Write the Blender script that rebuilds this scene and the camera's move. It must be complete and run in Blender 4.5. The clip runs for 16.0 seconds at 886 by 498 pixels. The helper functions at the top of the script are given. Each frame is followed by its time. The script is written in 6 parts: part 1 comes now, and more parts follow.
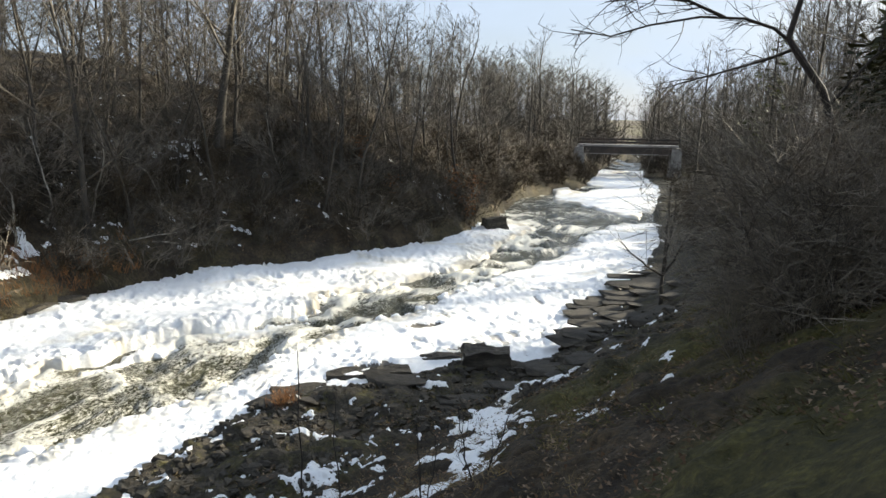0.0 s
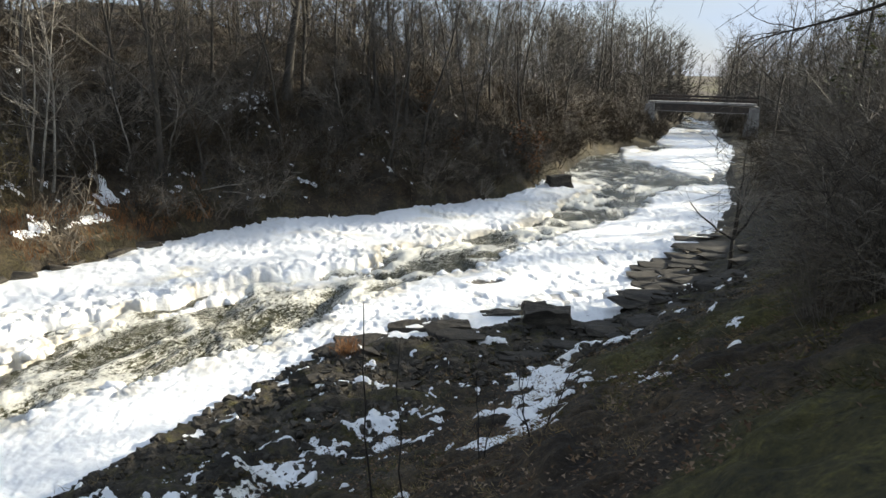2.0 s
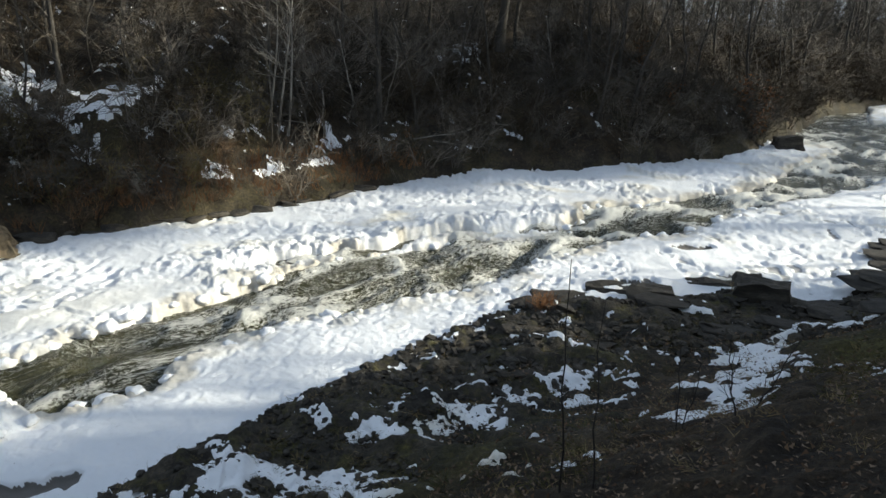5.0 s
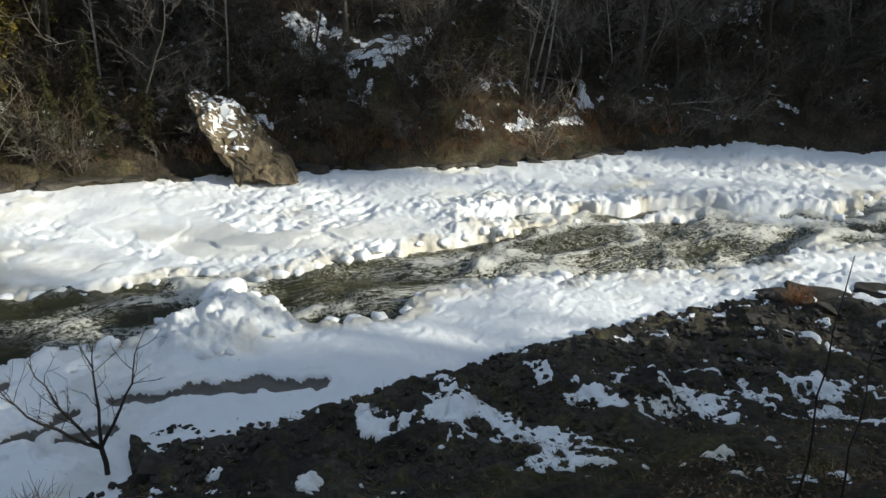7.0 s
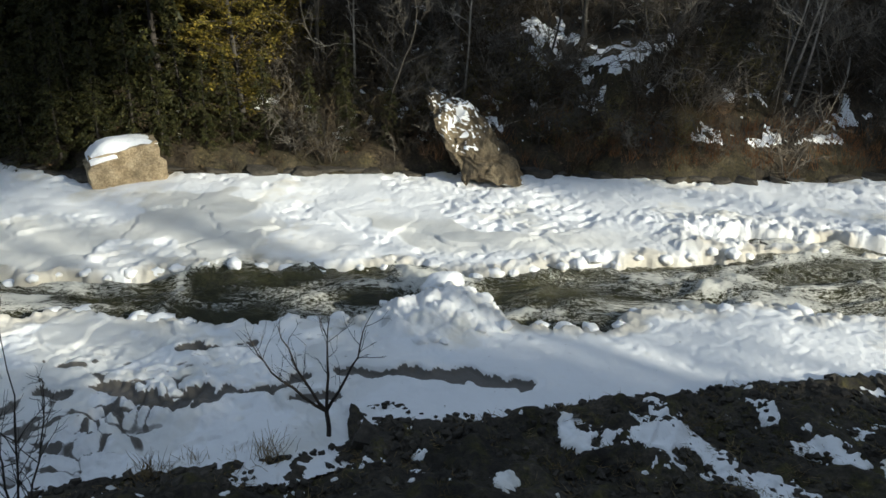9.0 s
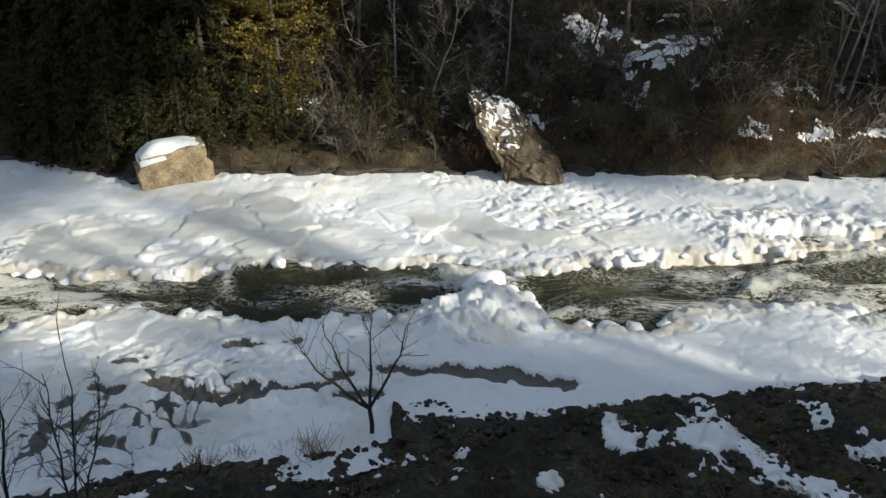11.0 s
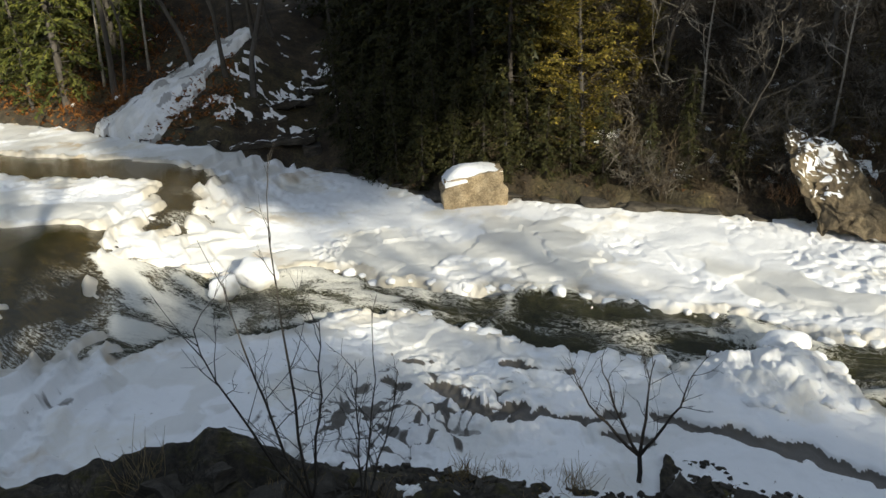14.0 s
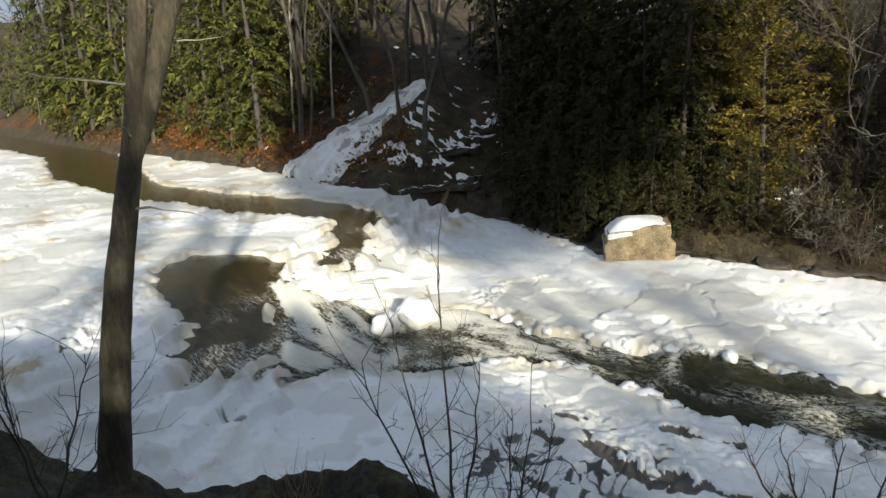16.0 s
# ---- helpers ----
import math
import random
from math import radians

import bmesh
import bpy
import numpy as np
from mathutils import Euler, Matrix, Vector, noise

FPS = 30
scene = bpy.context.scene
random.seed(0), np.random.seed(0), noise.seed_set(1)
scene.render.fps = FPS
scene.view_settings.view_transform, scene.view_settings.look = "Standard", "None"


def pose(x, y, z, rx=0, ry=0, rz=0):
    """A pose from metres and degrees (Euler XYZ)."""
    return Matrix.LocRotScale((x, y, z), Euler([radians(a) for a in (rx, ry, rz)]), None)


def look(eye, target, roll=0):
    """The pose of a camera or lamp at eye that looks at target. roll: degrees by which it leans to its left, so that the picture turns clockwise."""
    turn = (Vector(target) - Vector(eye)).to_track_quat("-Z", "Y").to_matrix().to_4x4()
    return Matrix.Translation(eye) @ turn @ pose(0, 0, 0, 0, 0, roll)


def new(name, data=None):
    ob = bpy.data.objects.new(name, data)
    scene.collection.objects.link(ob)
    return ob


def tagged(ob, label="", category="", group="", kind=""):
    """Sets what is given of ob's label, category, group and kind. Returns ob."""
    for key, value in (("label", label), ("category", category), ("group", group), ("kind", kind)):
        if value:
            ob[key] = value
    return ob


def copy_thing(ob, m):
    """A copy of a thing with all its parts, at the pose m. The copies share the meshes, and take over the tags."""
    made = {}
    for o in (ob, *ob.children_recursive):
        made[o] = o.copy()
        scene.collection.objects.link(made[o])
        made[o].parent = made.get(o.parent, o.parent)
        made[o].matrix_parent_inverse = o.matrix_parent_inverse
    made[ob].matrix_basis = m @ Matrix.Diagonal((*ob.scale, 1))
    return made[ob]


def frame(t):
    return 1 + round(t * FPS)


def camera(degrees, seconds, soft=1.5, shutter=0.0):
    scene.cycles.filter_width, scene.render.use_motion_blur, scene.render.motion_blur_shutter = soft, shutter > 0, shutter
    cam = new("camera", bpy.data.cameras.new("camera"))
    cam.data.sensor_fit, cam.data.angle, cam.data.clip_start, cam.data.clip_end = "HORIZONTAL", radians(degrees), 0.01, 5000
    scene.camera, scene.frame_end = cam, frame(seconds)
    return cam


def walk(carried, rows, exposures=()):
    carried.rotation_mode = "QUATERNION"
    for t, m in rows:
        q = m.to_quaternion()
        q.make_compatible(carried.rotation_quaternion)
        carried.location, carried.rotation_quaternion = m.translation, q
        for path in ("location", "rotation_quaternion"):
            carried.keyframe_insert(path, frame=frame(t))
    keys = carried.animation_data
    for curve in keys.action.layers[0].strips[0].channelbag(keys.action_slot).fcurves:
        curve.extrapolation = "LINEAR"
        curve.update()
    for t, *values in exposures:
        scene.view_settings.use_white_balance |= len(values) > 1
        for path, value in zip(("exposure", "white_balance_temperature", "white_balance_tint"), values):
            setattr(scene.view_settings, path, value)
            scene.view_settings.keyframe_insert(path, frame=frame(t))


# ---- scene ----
cam = camera(66.3, 16.0)
EYE = 7.5  # the eye's height over the ice of the middle reach; it swings at arm's length round a body that stands still
ROWS = [
    (0.0, -0.0, -0.0, 0.0, -10.0, -1.0),
    (0.5, -0.008, -0.0, 0.87, -10.65, -0.99),
    (1.0, -0.021, -0.0, 2.37, -11.52, -0.72),
    (1.5, -0.027, -0.001, 3.08, -12.51, -1.56),
    (2.0, -0.047, -0.002, 5.39, -13.81, -1.53),
    (2.5, -0.074, -0.005, 8.46, -14.59, -1.17),
    (3.0, -0.089, -0.008, 10.3, -15.3, -1.06),
    (5.5, -0.231, -0.056, 27.49, -19.51, -1.17),
    (6.0, -0.274, -0.082, 33.21, -20.9, -1.29),
    (6.5, -0.308, -0.106, 37.98, -21.19, -1.31),
    (7.0, -0.342, -0.135, 43.12, -21.91, -1.57),
    (7.5, -0.373, -0.167, 48.32, -21.9, -1.19),
    (8.0, -0.402, -0.202, 53.43, -21.95, -0.87),
    (8.5, -0.425, -0.237, 58.31, -21.49, -0.28),
    (9.0, -0.441, -0.264, 61.8, -21.84, -0.62),
    (11.5, -0.46, -0.305, 67.03, -21.6, 1.82),
    (12.0, -0.475, -0.345, 71.93, -20.86, 2.11),
    (12.5, -0.485, -0.38, 76.08, -20.22, 2.51),
    (13.0, -0.493, -0.415, 80.2, -19.8, 2.55),
    (13.5, -0.498, -0.452, 84.53, -19.59, 2.89),
    (14.0, -0.5, -0.49, 88.9, -18.61, 2.33),
    (14.5, -0.499, -0.534, 93.9, -17.65, 2.8),
    (15.0, -0.495, -0.569, 97.91, -14.99, 3.25),
    (15.5, -0.49, -0.599, 101.39, -14.38, 3.3),
    (16.0, -0.488, -0.608, 102.48, -14.01, 2.57),
]
walk(cam, [(t, pose(x, y, EYE, 90 + pitch, roll, yaw)) for t, x, y, yaw, pitch, roll in ROWS],
     [(0.0, 1.45, 6900, 7), (2.0, 1.27, 6750, 7), (3.5, 1.0, 6550, 6), (5.5, 0.71, 6350, 5), (9.0, 0.44, 6300, 4), (12.5, 0.50, 6650, 6), (16.0, 0.65, 6750, 6)])

# ---- light ----
SUN_AZ, SUN_EL = 62.0, 19.0  # degrees clockwise from +y, degrees up
world = bpy.data.worlds.new("sky")
scene.world = world
world.use_nodes = True
wn = world.node_tree
wn.nodes.clear()
sky = wn.nodes.new("ShaderNodeTexSky")
sky.sky_type, sky.sun_disc = "NISHITA", False
sky.sun_elevation, sky.sun_rotation = radians(SUN_EL), radians(SUN_AZ)
sky.air_density, sky.dust_density = 1.0, 2.0
bg = wn.nodes.new("ShaderNodeBackground")
bg.inputs["Strength"].default_value = 0.05
wout = wn.nodes.new("ShaderNodeOutputWorld")
# thin broken cloud over the sky
wtc = wn.nodes.new("ShaderNodeTexCoord")
wmp = wn.nodes.new("ShaderNodeMapping")
wmp.inputs["Scale"].default_value = (1.0, 1.0, 3.0)
wno = wn.nodes.new("ShaderNodeTexNoise")
wno.inputs["Scale"].default_value, wno.inputs["Detail"].default_value = 2.2, 6.0
wrp = wn.nodes.new("ShaderNodeValToRGB")
wrp.color_ramp.elements[0].position, wrp.color_ramp.elements[1].position = 0.36, 0.62
wrp.color_ramp.elements[0].color, wrp.color_ramp.elements[1].color = (0.5, 0.5, 0.5, 1), (0.95, 0.95, 0.95, 1)
wmx = wn.nodes.new("ShaderNodeMix")
wmx.data_type = "RGBA"
wmx.inputs[7].default_value = (5.1, 6.2, 8.2, 1)
wn.links.new(wtc.outputs["Generated"], wmp.inputs["Vector"])
wn.links.new(wmp.outputs[0], wno.inputs["Vector"])
wn.links.new(wno.outputs["Fac"], wrp.inputs["Fac"])
wn.links.new(wrp.outputs["Color"], wmx.inputs[0])
wn.links.new(sky.outputs[0], wmx.inputs[6])
wn.links.new(wmx.outputs[2], bg.inputs["Color"])
wn.links.new(bg.outputs[0], wout.inputs["Surface"])

sun = new("sun", bpy.data.lights.new("sun", "SUN"))
sun.data.energy, sun.data.angle, sun.data.color = 5.0, radians(1.2), (1.0, 0.935, 0.80)
sd = Vector((math.sin(radians(SUN_AZ)) * math.cos(radians(SUN_EL)), math.cos(radians(SUN_AZ)) * math.cos(radians(SUN_EL)), math.sin(radians(SUN_EL))))
sun.matrix_world = look(sd * 50, (0, 0, 0))
scene.view_settings.exposure = 0.0

# ---- materials ----
def material(name, rough=0.8, metal=0.0):
    m = bpy.data.materials.new(name)
    m.use_nodes = True
    b = m.node_tree.nodes["Principled BSDF"]
    b.inputs["Roughness"].default_value, b.inputs["Metallic"].default_value = rough, metal
    return m, m.node_tree, b


def node(nt, kind, **values):
    n = nt.nodes.new(kind)
    for k, v in values.items():
        n.inputs[k.replace("_", " ")].default_value = v
    return n


def ramp(nt, source, *stops):
    r = nt.nodes.new("ShaderNodeValToRGB")
    e = r.color_ramp.elements
    while len(e) < len(stops):
        e.new(0.5)
    for el, (p, c) in zip(e, stops):
        el.position, el.color = p, (*c, 1) if len(c) == 3 else c
    nt.links.new(source, r.inputs["Fac"])
    return r.outputs["Color"]


def coords(nt, scale=(1, 1, 1), what="Object"):
    tc = nt.nodes.new("ShaderNodeTexCoord")
    mp = nt.nodes.new("ShaderNodeMapping")
    mp.inputs["Scale"].default_value = scale
    nt.links.new(tc.outputs[what], mp.inputs["Vector"])
    return mp.outputs["Vector"]


def noise_tex(nt, vec, scale, detail=5.0, rough=0.6):
    n = node(nt, "ShaderNodeTexNoise", Scale=scale, Detail=detail, Roughness=rough)
    nt.links.new(vec, n.inputs["Vector"])
    return n.outputs["Fac"]


def mix(nt, fac, a, b, mode="MIX"):
    n = nt.nodes.new("ShaderNodeMix")
    n.data_type, n.blend_type = "RGBA", mode
    for sock, v in ((n.inputs[0], fac), (n.inputs[6], a), (n.inputs[7], b)):
        if isinstance(v, (int, float)):
            sock.default_value = v
        elif isinstance(v, tuple):
            sock.default_value = (*v, 1)
        else:
            nt.links.new(v, sock)
    return n.outputs[2]


def bump(nt, b, height, strength=0.4, distance=0.05):
    n = node(nt, "ShaderNodeBump", Strength=strength, Distance=distance)
    nt.links.new(height, n.inputs["Height"])
    nt.links.new(n.outputs["Normal"], b.inputs["Normal"])


def two_scale(name, dark, mid, light, big=0.6, fine=9.0, rough=0.85, relief=0.5, depth=0.04, stretch=(1, 1, 1)):
    """A natural surface: broad blotches and fine grain, with relief."""
    m, nt, b = material(name, rough)
    v = coords(nt, stretch)
    n1, n2 = noise_tex(nt, v, big, 4), noise_tex(nt, v, fine, 8, 0.7)
    c1 = ramp(nt, n1, (0.3, dark), (0.5, mid), (0.7, light))
    c2 = ramp(nt, n2, (0.3, (0.45, 0.45, 0.45)), (0.7, (1.35, 1.35, 1.35)))
    nt.links.new(mix(nt, 1.0, c1, c2, "MULTIPLY"), b.inputs["Base Color"])
    bump(nt, b, n2, relief, depth)
    return m


ROCK = two_scale("shale", (0.022, 0.018, 0.013), (0.05, 0.042, 0.031), (0.11, 0.094, 0.07), 1.1, 8.0, 0.85, 0.8, 0.05, (1, 1, 4))
BLOCK = two_scale("sandstone_block", (0.19, 0.14, 0.08), (0.36, 0.275, 0.165), (0.50, 0.40, 0.26), 2.0, 14.0, 0.9, 0.9, 0.06)
BARK = two_scale("bark", (0.035, 0.03, 0.024), (0.07, 0.061, 0.05), (0.12, 0.106, 0.088), 1.5, 18.0, 0.9, 0.8, 0.02, (1, 1, 0.2))
DARKBARK = two_scale("dark_wet_bark", (0.018, 0.014, 0.012), (0.035, 0.028, 0.022), (0.055, 0.045, 0.036), 1.5, 14.0, 0.85, 0.4, 0.01)
FURROW = two_scale("furrowed_bark", (0.035, 0.030, 0.018), (0.085, 0.072, 0.045), (0.15, 0.13, 0.09), 1.6, 9.0, 0.9, 1.0, 0.05, (3.0, 3.0, 0.8))
TWIG = two_scale("twig", (0.04, 0.034, 0.027), (0.088, 0.076, 0.060), (0.16, 0.138, 0.112), 0.7, 6.0, 0.9, 0.2, 0.01)
PALE = two_scale("pale_bark", (0.16, 0.14, 0.11), (0.28, 0.25, 0.205), (0.42, 0.38, 0.32), 2.0, 15.0, 0.8, 0.4, 0.01)
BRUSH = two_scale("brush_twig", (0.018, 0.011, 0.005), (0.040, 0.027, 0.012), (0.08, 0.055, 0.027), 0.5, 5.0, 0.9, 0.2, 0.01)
GRASS = two_scale("dead_grass", (0.16, 0.11, 0.05), (0.28, 0.2, 0.09), (0.38, 0.29, 0.15), 1.0, 6.0, 0.9, 0.2, 0.01)
CONCRETE = two_scale("concrete", (0.22, 0.21, 0.19), (0.32, 0.3, 0.28), (0.4, 0.38, 0.35), 0.8, 6.0, 0.85, 0.3, 0.02)
SLAB = two_scale("brown_slab", (0.06, 0.045, 0.027), (0.15, 0.115, 0.07), (0.29, 0.23, 0.14), 1.6, 9.0, 0.9, 1.0, 0.1, (1, 1, 0.6))
STEEL = two_scale("rusted_girder", (0.03, 0.025, 0.02), (0.06, 0.045, 0.035), (0.09, 0.06, 0.045), 0.8, 6.0, 0.7, 0.3, 0.02)

def foliage(name, a, b_, c):
    m, nt, b = material(name, 0.6)
    oi = nt.nodes.new("ShaderNodeNewGeometry")
    col = ramp(nt, oi.outputs["Random Per Island"], (0.0, a), (0.5, b_), (1.0, c))
    v = coords(nt)
    n = noise_tex(nt, v, 0.8, 3)
    nt.links.new(mix(nt, 1.0, col, ramp(nt, n, (0.3, (0.5, 0.5, 0.5)), (0.7, (1.3, 1.3, 1.3))), "MULTIPLY"), b.inputs["Base Color"])
    b.inputs["Subsurface Weight"].default_value = 0.0
    b.inputs["Specular IOR Level"].default_value = 0.2
    return m


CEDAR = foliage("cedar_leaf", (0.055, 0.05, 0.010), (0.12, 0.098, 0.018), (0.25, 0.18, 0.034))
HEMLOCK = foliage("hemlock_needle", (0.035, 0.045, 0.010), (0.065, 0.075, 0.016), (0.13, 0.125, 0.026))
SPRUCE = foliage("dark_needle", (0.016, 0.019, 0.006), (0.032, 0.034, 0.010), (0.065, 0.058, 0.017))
LEAF = foliage("dead_leaf", (0.06, 0.03, 0.013), (0.13, 0.075, 0.037), (0.28, 0.2, 0.13))
RUSSET = foliage("russet_leaf", (0.17, 0.06, 0.015), (0.24, 0.09, 0.02), (0.3, 0.14, 0.04))


def snow_material(name, river):
    m, nt, b = material(name, 0.6)
    v = coords(nt)
    n1, n2, n3 = noise_tex(nt, v, 0.35, 5), noise_tex(nt, v, 4.0, 8, 0.68), noise_tex(nt, v, 1.3, 6, 0.7)
    c = ramp(nt, n1, (0.36, (0.88, 0.88, 0.88)), (0.54, (0.93, 0.93, 0.93)), (0.70, (0.80, 0.75, 0.64)))
    # bluish dips put the shade between snow grains into the colour, with some dirt
    grain = ramp(nt, n2, (0.30, (0.80, 0.82, 0.85)), (0.45, (1.02, 1.02, 1.02)))
    if not river:
        nt.links.new(mix(nt, 1.0, c, grain, "MULTIPLY"), b.inputs["Base Color"])
        bump(nt, b, n2, 0.6, 0.05)
        return m

    def attr(k):
        a = nt.nodes.new("ShaderNodeAttribute")
        a.attribute_name = k
        return a.outputs["Fac"]

    rough = attr("rough")
    n4 = noise_tex(nt, v, 13.0, 6, 0.75)
    c = mix(nt, 1.0, c, mix(nt, rough, ramp(nt, n2, (0.22, (0.92, 0.93, 0.95)), (0.34, (1.02, 1.02, 1.02))), grain), "MULTIPLY")
    fleck = noise_tex(nt, v, 4.2, 5, 0.8)
    c = mix(nt, ramp(nt, fleck, (0.65, (0, 0, 0)), (0.70, (0.8, 0.8, 0.8))), c, (0.20, 0.17, 0.13))
    c = mix(nt, attr("edge"), c, mix(nt, n3, (0.36, 0.32, 0.25), (0.76, 0.71, 0.61)))
    # old grey ice where water has flooded the snow and frozen again
    glaze = attr("glaze")
    c = mix(nt, glaze, c, mix(nt, n3, (0.60, 0.585, 0.54), (0.88, 0.865, 0.82)))
    # rusty seep stains on the upstream ice
    seep = mix(nt, 1.0, attr("seep"), ramp(nt, n1, (0.50, (0, 0, 0)), (0.60, (1, 1, 1))), "MULTIPLY")
    c = mix(nt, seep, c, mix(nt, n3, (0.40, 0.24, 0.09), (0.66, 0.55, 0.36)))
    # dark soil colour, also used for the depth shade of cracks and hollows
    c = mix(nt, ramp(nt, attr("dirt_shade"), (0.36, (0, 0, 0)), (0.58, (0.92, 0.92, 0.92))), c, mix(nt, n3, (0.02, 0.016, 0.011), (0.13, 0.105, 0.075)))
    nt.links.new(c, b.inputs["Base Color"])
    nt.links.new(ramp(nt, glaze, (0, (0.62, 0.62, 0.62)), (1, (0.3, 0.3, 0.3))), b.inputs["Roughness"])
    bp = node(nt, "ShaderNodeBump", Distance=0.08)
    nt.links.new(mix(nt, 0.6, n2, n4), bp.inputs["Height"])
    nt.links.new(ramp(nt, rough, (0, (0.42, 0.42, 0.42)), (1, (0.9, 0.9, 0.9))), bp.inputs["Strength"])
    nt.links.new(bp.outputs["Normal"], b.inputs["Normal"])
    return m


ICE = snow_material("river_ice", True)
SNOW = snow_material("snow", False)


def water_material():
    m, nt, b = material("river_water", 0.12)
    at = nt.nodes.new("ShaderNodeAttribute")
    at.attribute_name = "flow"
    mp = nt.nodes.new("ShaderNodeMapping")
    mp.inputs["Scale"].default_value = (0.85, 1.5, 1)
    nt.links.new(at.outputs["Vector"], mp.inputs["Vector"])
    v = mp.outputs["Vector"]
    n1 = noise_tex(nt, v, 1.6, 10, 0.72)
    n2 = noise_tex(nt, v, 7.0, 9, 0.8)
    n3 = noise_tex(nt, v, 3.0, 7, 0.7)

    def attr(k):
        a = nt.nodes.new("ShaderNodeAttribute")
        a.attribute_name = k
        return a.outputs["Fac"]

    wild, still = attr("wild"), attr("still")
    add = nt.nodes.new("ShaderNodeMath")
    add.operation = "MULTIPLY_ADD"
    add.inputs[1].default_value = 0.50
    nt.links.new(wild, add.inputs[0])
    nt.links.new(mix(nt, 0.6, n1, n2), add.inputs[2])
    boil = ramp(nt, add.outputs[0], (0.665, (0, 0, 0)), (0.71, (0.75, 0.75, 0.75)), (0.82, (1, 1, 1)))
    # thin drawn-out threads of foam
    vein = ramp(nt, n3, (0.470, (0, 0, 0)), (0.494, (0.85, 0.85, 0.85)), (0.506, (0.85, 0.85, 0.85)), (0.53, (0, 0, 0)))
    vein = mix(nt, 1.0, vein, ramp(nt, wild, (0.06, (0, 0, 0)), (0.3, (0.9, 0.9, 0.9))), "MULTIPLY")
    vein = mix(nt, 1.0, vein, ramp(nt, n2, (0.40, (0, 0, 0)), (0.54, (1, 1, 1))), "MULTIPLY")
    fo = mix(nt, 1.0, boil, vein, "LIGHTEN")
    base = ramp(nt, n1, (0.3, (0.018, 0.018, 0.007)), (0.7, (0.062, 0.058, 0.022)))
    base = mix(nt, still, base, ramp(nt, n1, (0.35, (0.028, 0.021, 0.006)), (0.65, (0.085, 0.06, 0.016))))
    nt.links.new(mix(nt, fo, base, mix(nt, n2, (0.66, 0.64, 0.56), (0.93, 0.91, 0.84))), b.inputs["Base Color"])
    nt.links.new(ramp(nt, fo, (0, (0.10, 0.10, 0.10)), (1, (0.7, 0.7, 0.7))), b.inputs["Roughness"])
    bp = node(nt, "ShaderNodeBump", Distance=0.2)
    nt.links.new(mix(nt, 0.5, n1, n2), bp.inputs["Height"])
    nt.links.new(ramp(nt, still, (0, (0.9, 0.9, 0.9)), (1, (0.12, 0.12, 0.12))), bp.inputs["Strength"])
    nt.links.new(bp.outputs["Normal"], b.inputs["Normal"])
    return m


WATER = water_material()

# ---- the lie of the land ----
def smooth(a, b, x):
    t = np.clip((x - a) / (b - a), 0, 1)
    return t * t * (3 - 2 * t)


def vnoise(x, y, seed=0):
    """Smooth value noise, -1 to 1, over arrays."""
    x, y = np.asarray(x, float), np.asarray(y, float)
    xi, yi = np.floor(x), np.floor(y)
    fx, fy = x - xi, y - yi
    fx, fy = fx * fx * (3 - 2 * fx), fy * fy * (3 - 2 * fy)

    def h(i, j):
        s = np.sin(i * 127.1 + j * 311.7 + seed * 74.7) * 43758.5453
        return s - np.floor(s)

    a, b, c, d = h(xi, yi), h(xi + 1, yi), h(xi, yi + 1), h(xi + 1, yi + 1)
    return 2 * (a + (b - a) * fx + (c - a) * fy + (a - b - c + d) * fx * fy) - 1


def fbm(x, y, seed=0, octaves=4, gain=0.5):
    s, amp, k = 0, 1.0, 1.0
    for o in range(octaves):
        s, amp, k = s + amp * vnoise(np.asarray(x) * k + o * 17.3, np.asarray(y) * k - o * 9.1, seed + o), amp * gain, k * 2.03
    return s


def line_distance(x, y, line):
    """Distance to a polyline, the length along it, and the side (positive: to the left of its way)."""
    best, along, side, run = np.full(np.shape(x), 1e9), np.zeros(np.shape(x)), np.zeros(np.shape(x)), 0.0
    for (ax, ay), (bx, by) in zip(line, line[1:]):
        dx, dy = bx - ax, by - ay
        n = math.hypot(dx, dy)
        t = np.clip(((x - ax) * dx + (y - ay) * dy) / (n * n), 0, 1)
        d = np.hypot(x - ax - t * dx, y - ay - t * dy)
        c = d < best
        best = np.where(c, d, best)
        along = np.where(c, run + t * n, along)
        side = np.where(c, np.sign(dx * (y - ay) - dy * (x - ax)), side)
        run += n
    return best, along, side


def inside(x, y, poly):
    r = np.zeros(np.shape(x), bool)
    for (ax, ay), (bx, by) in zip(poly, poly[1:] + poly[:1]):
        if ay != by:
            r ^= ((ay > y) != (by > y)) & (x < (bx - ax) * (y - ay) / (by - ay) + ax)
    return r


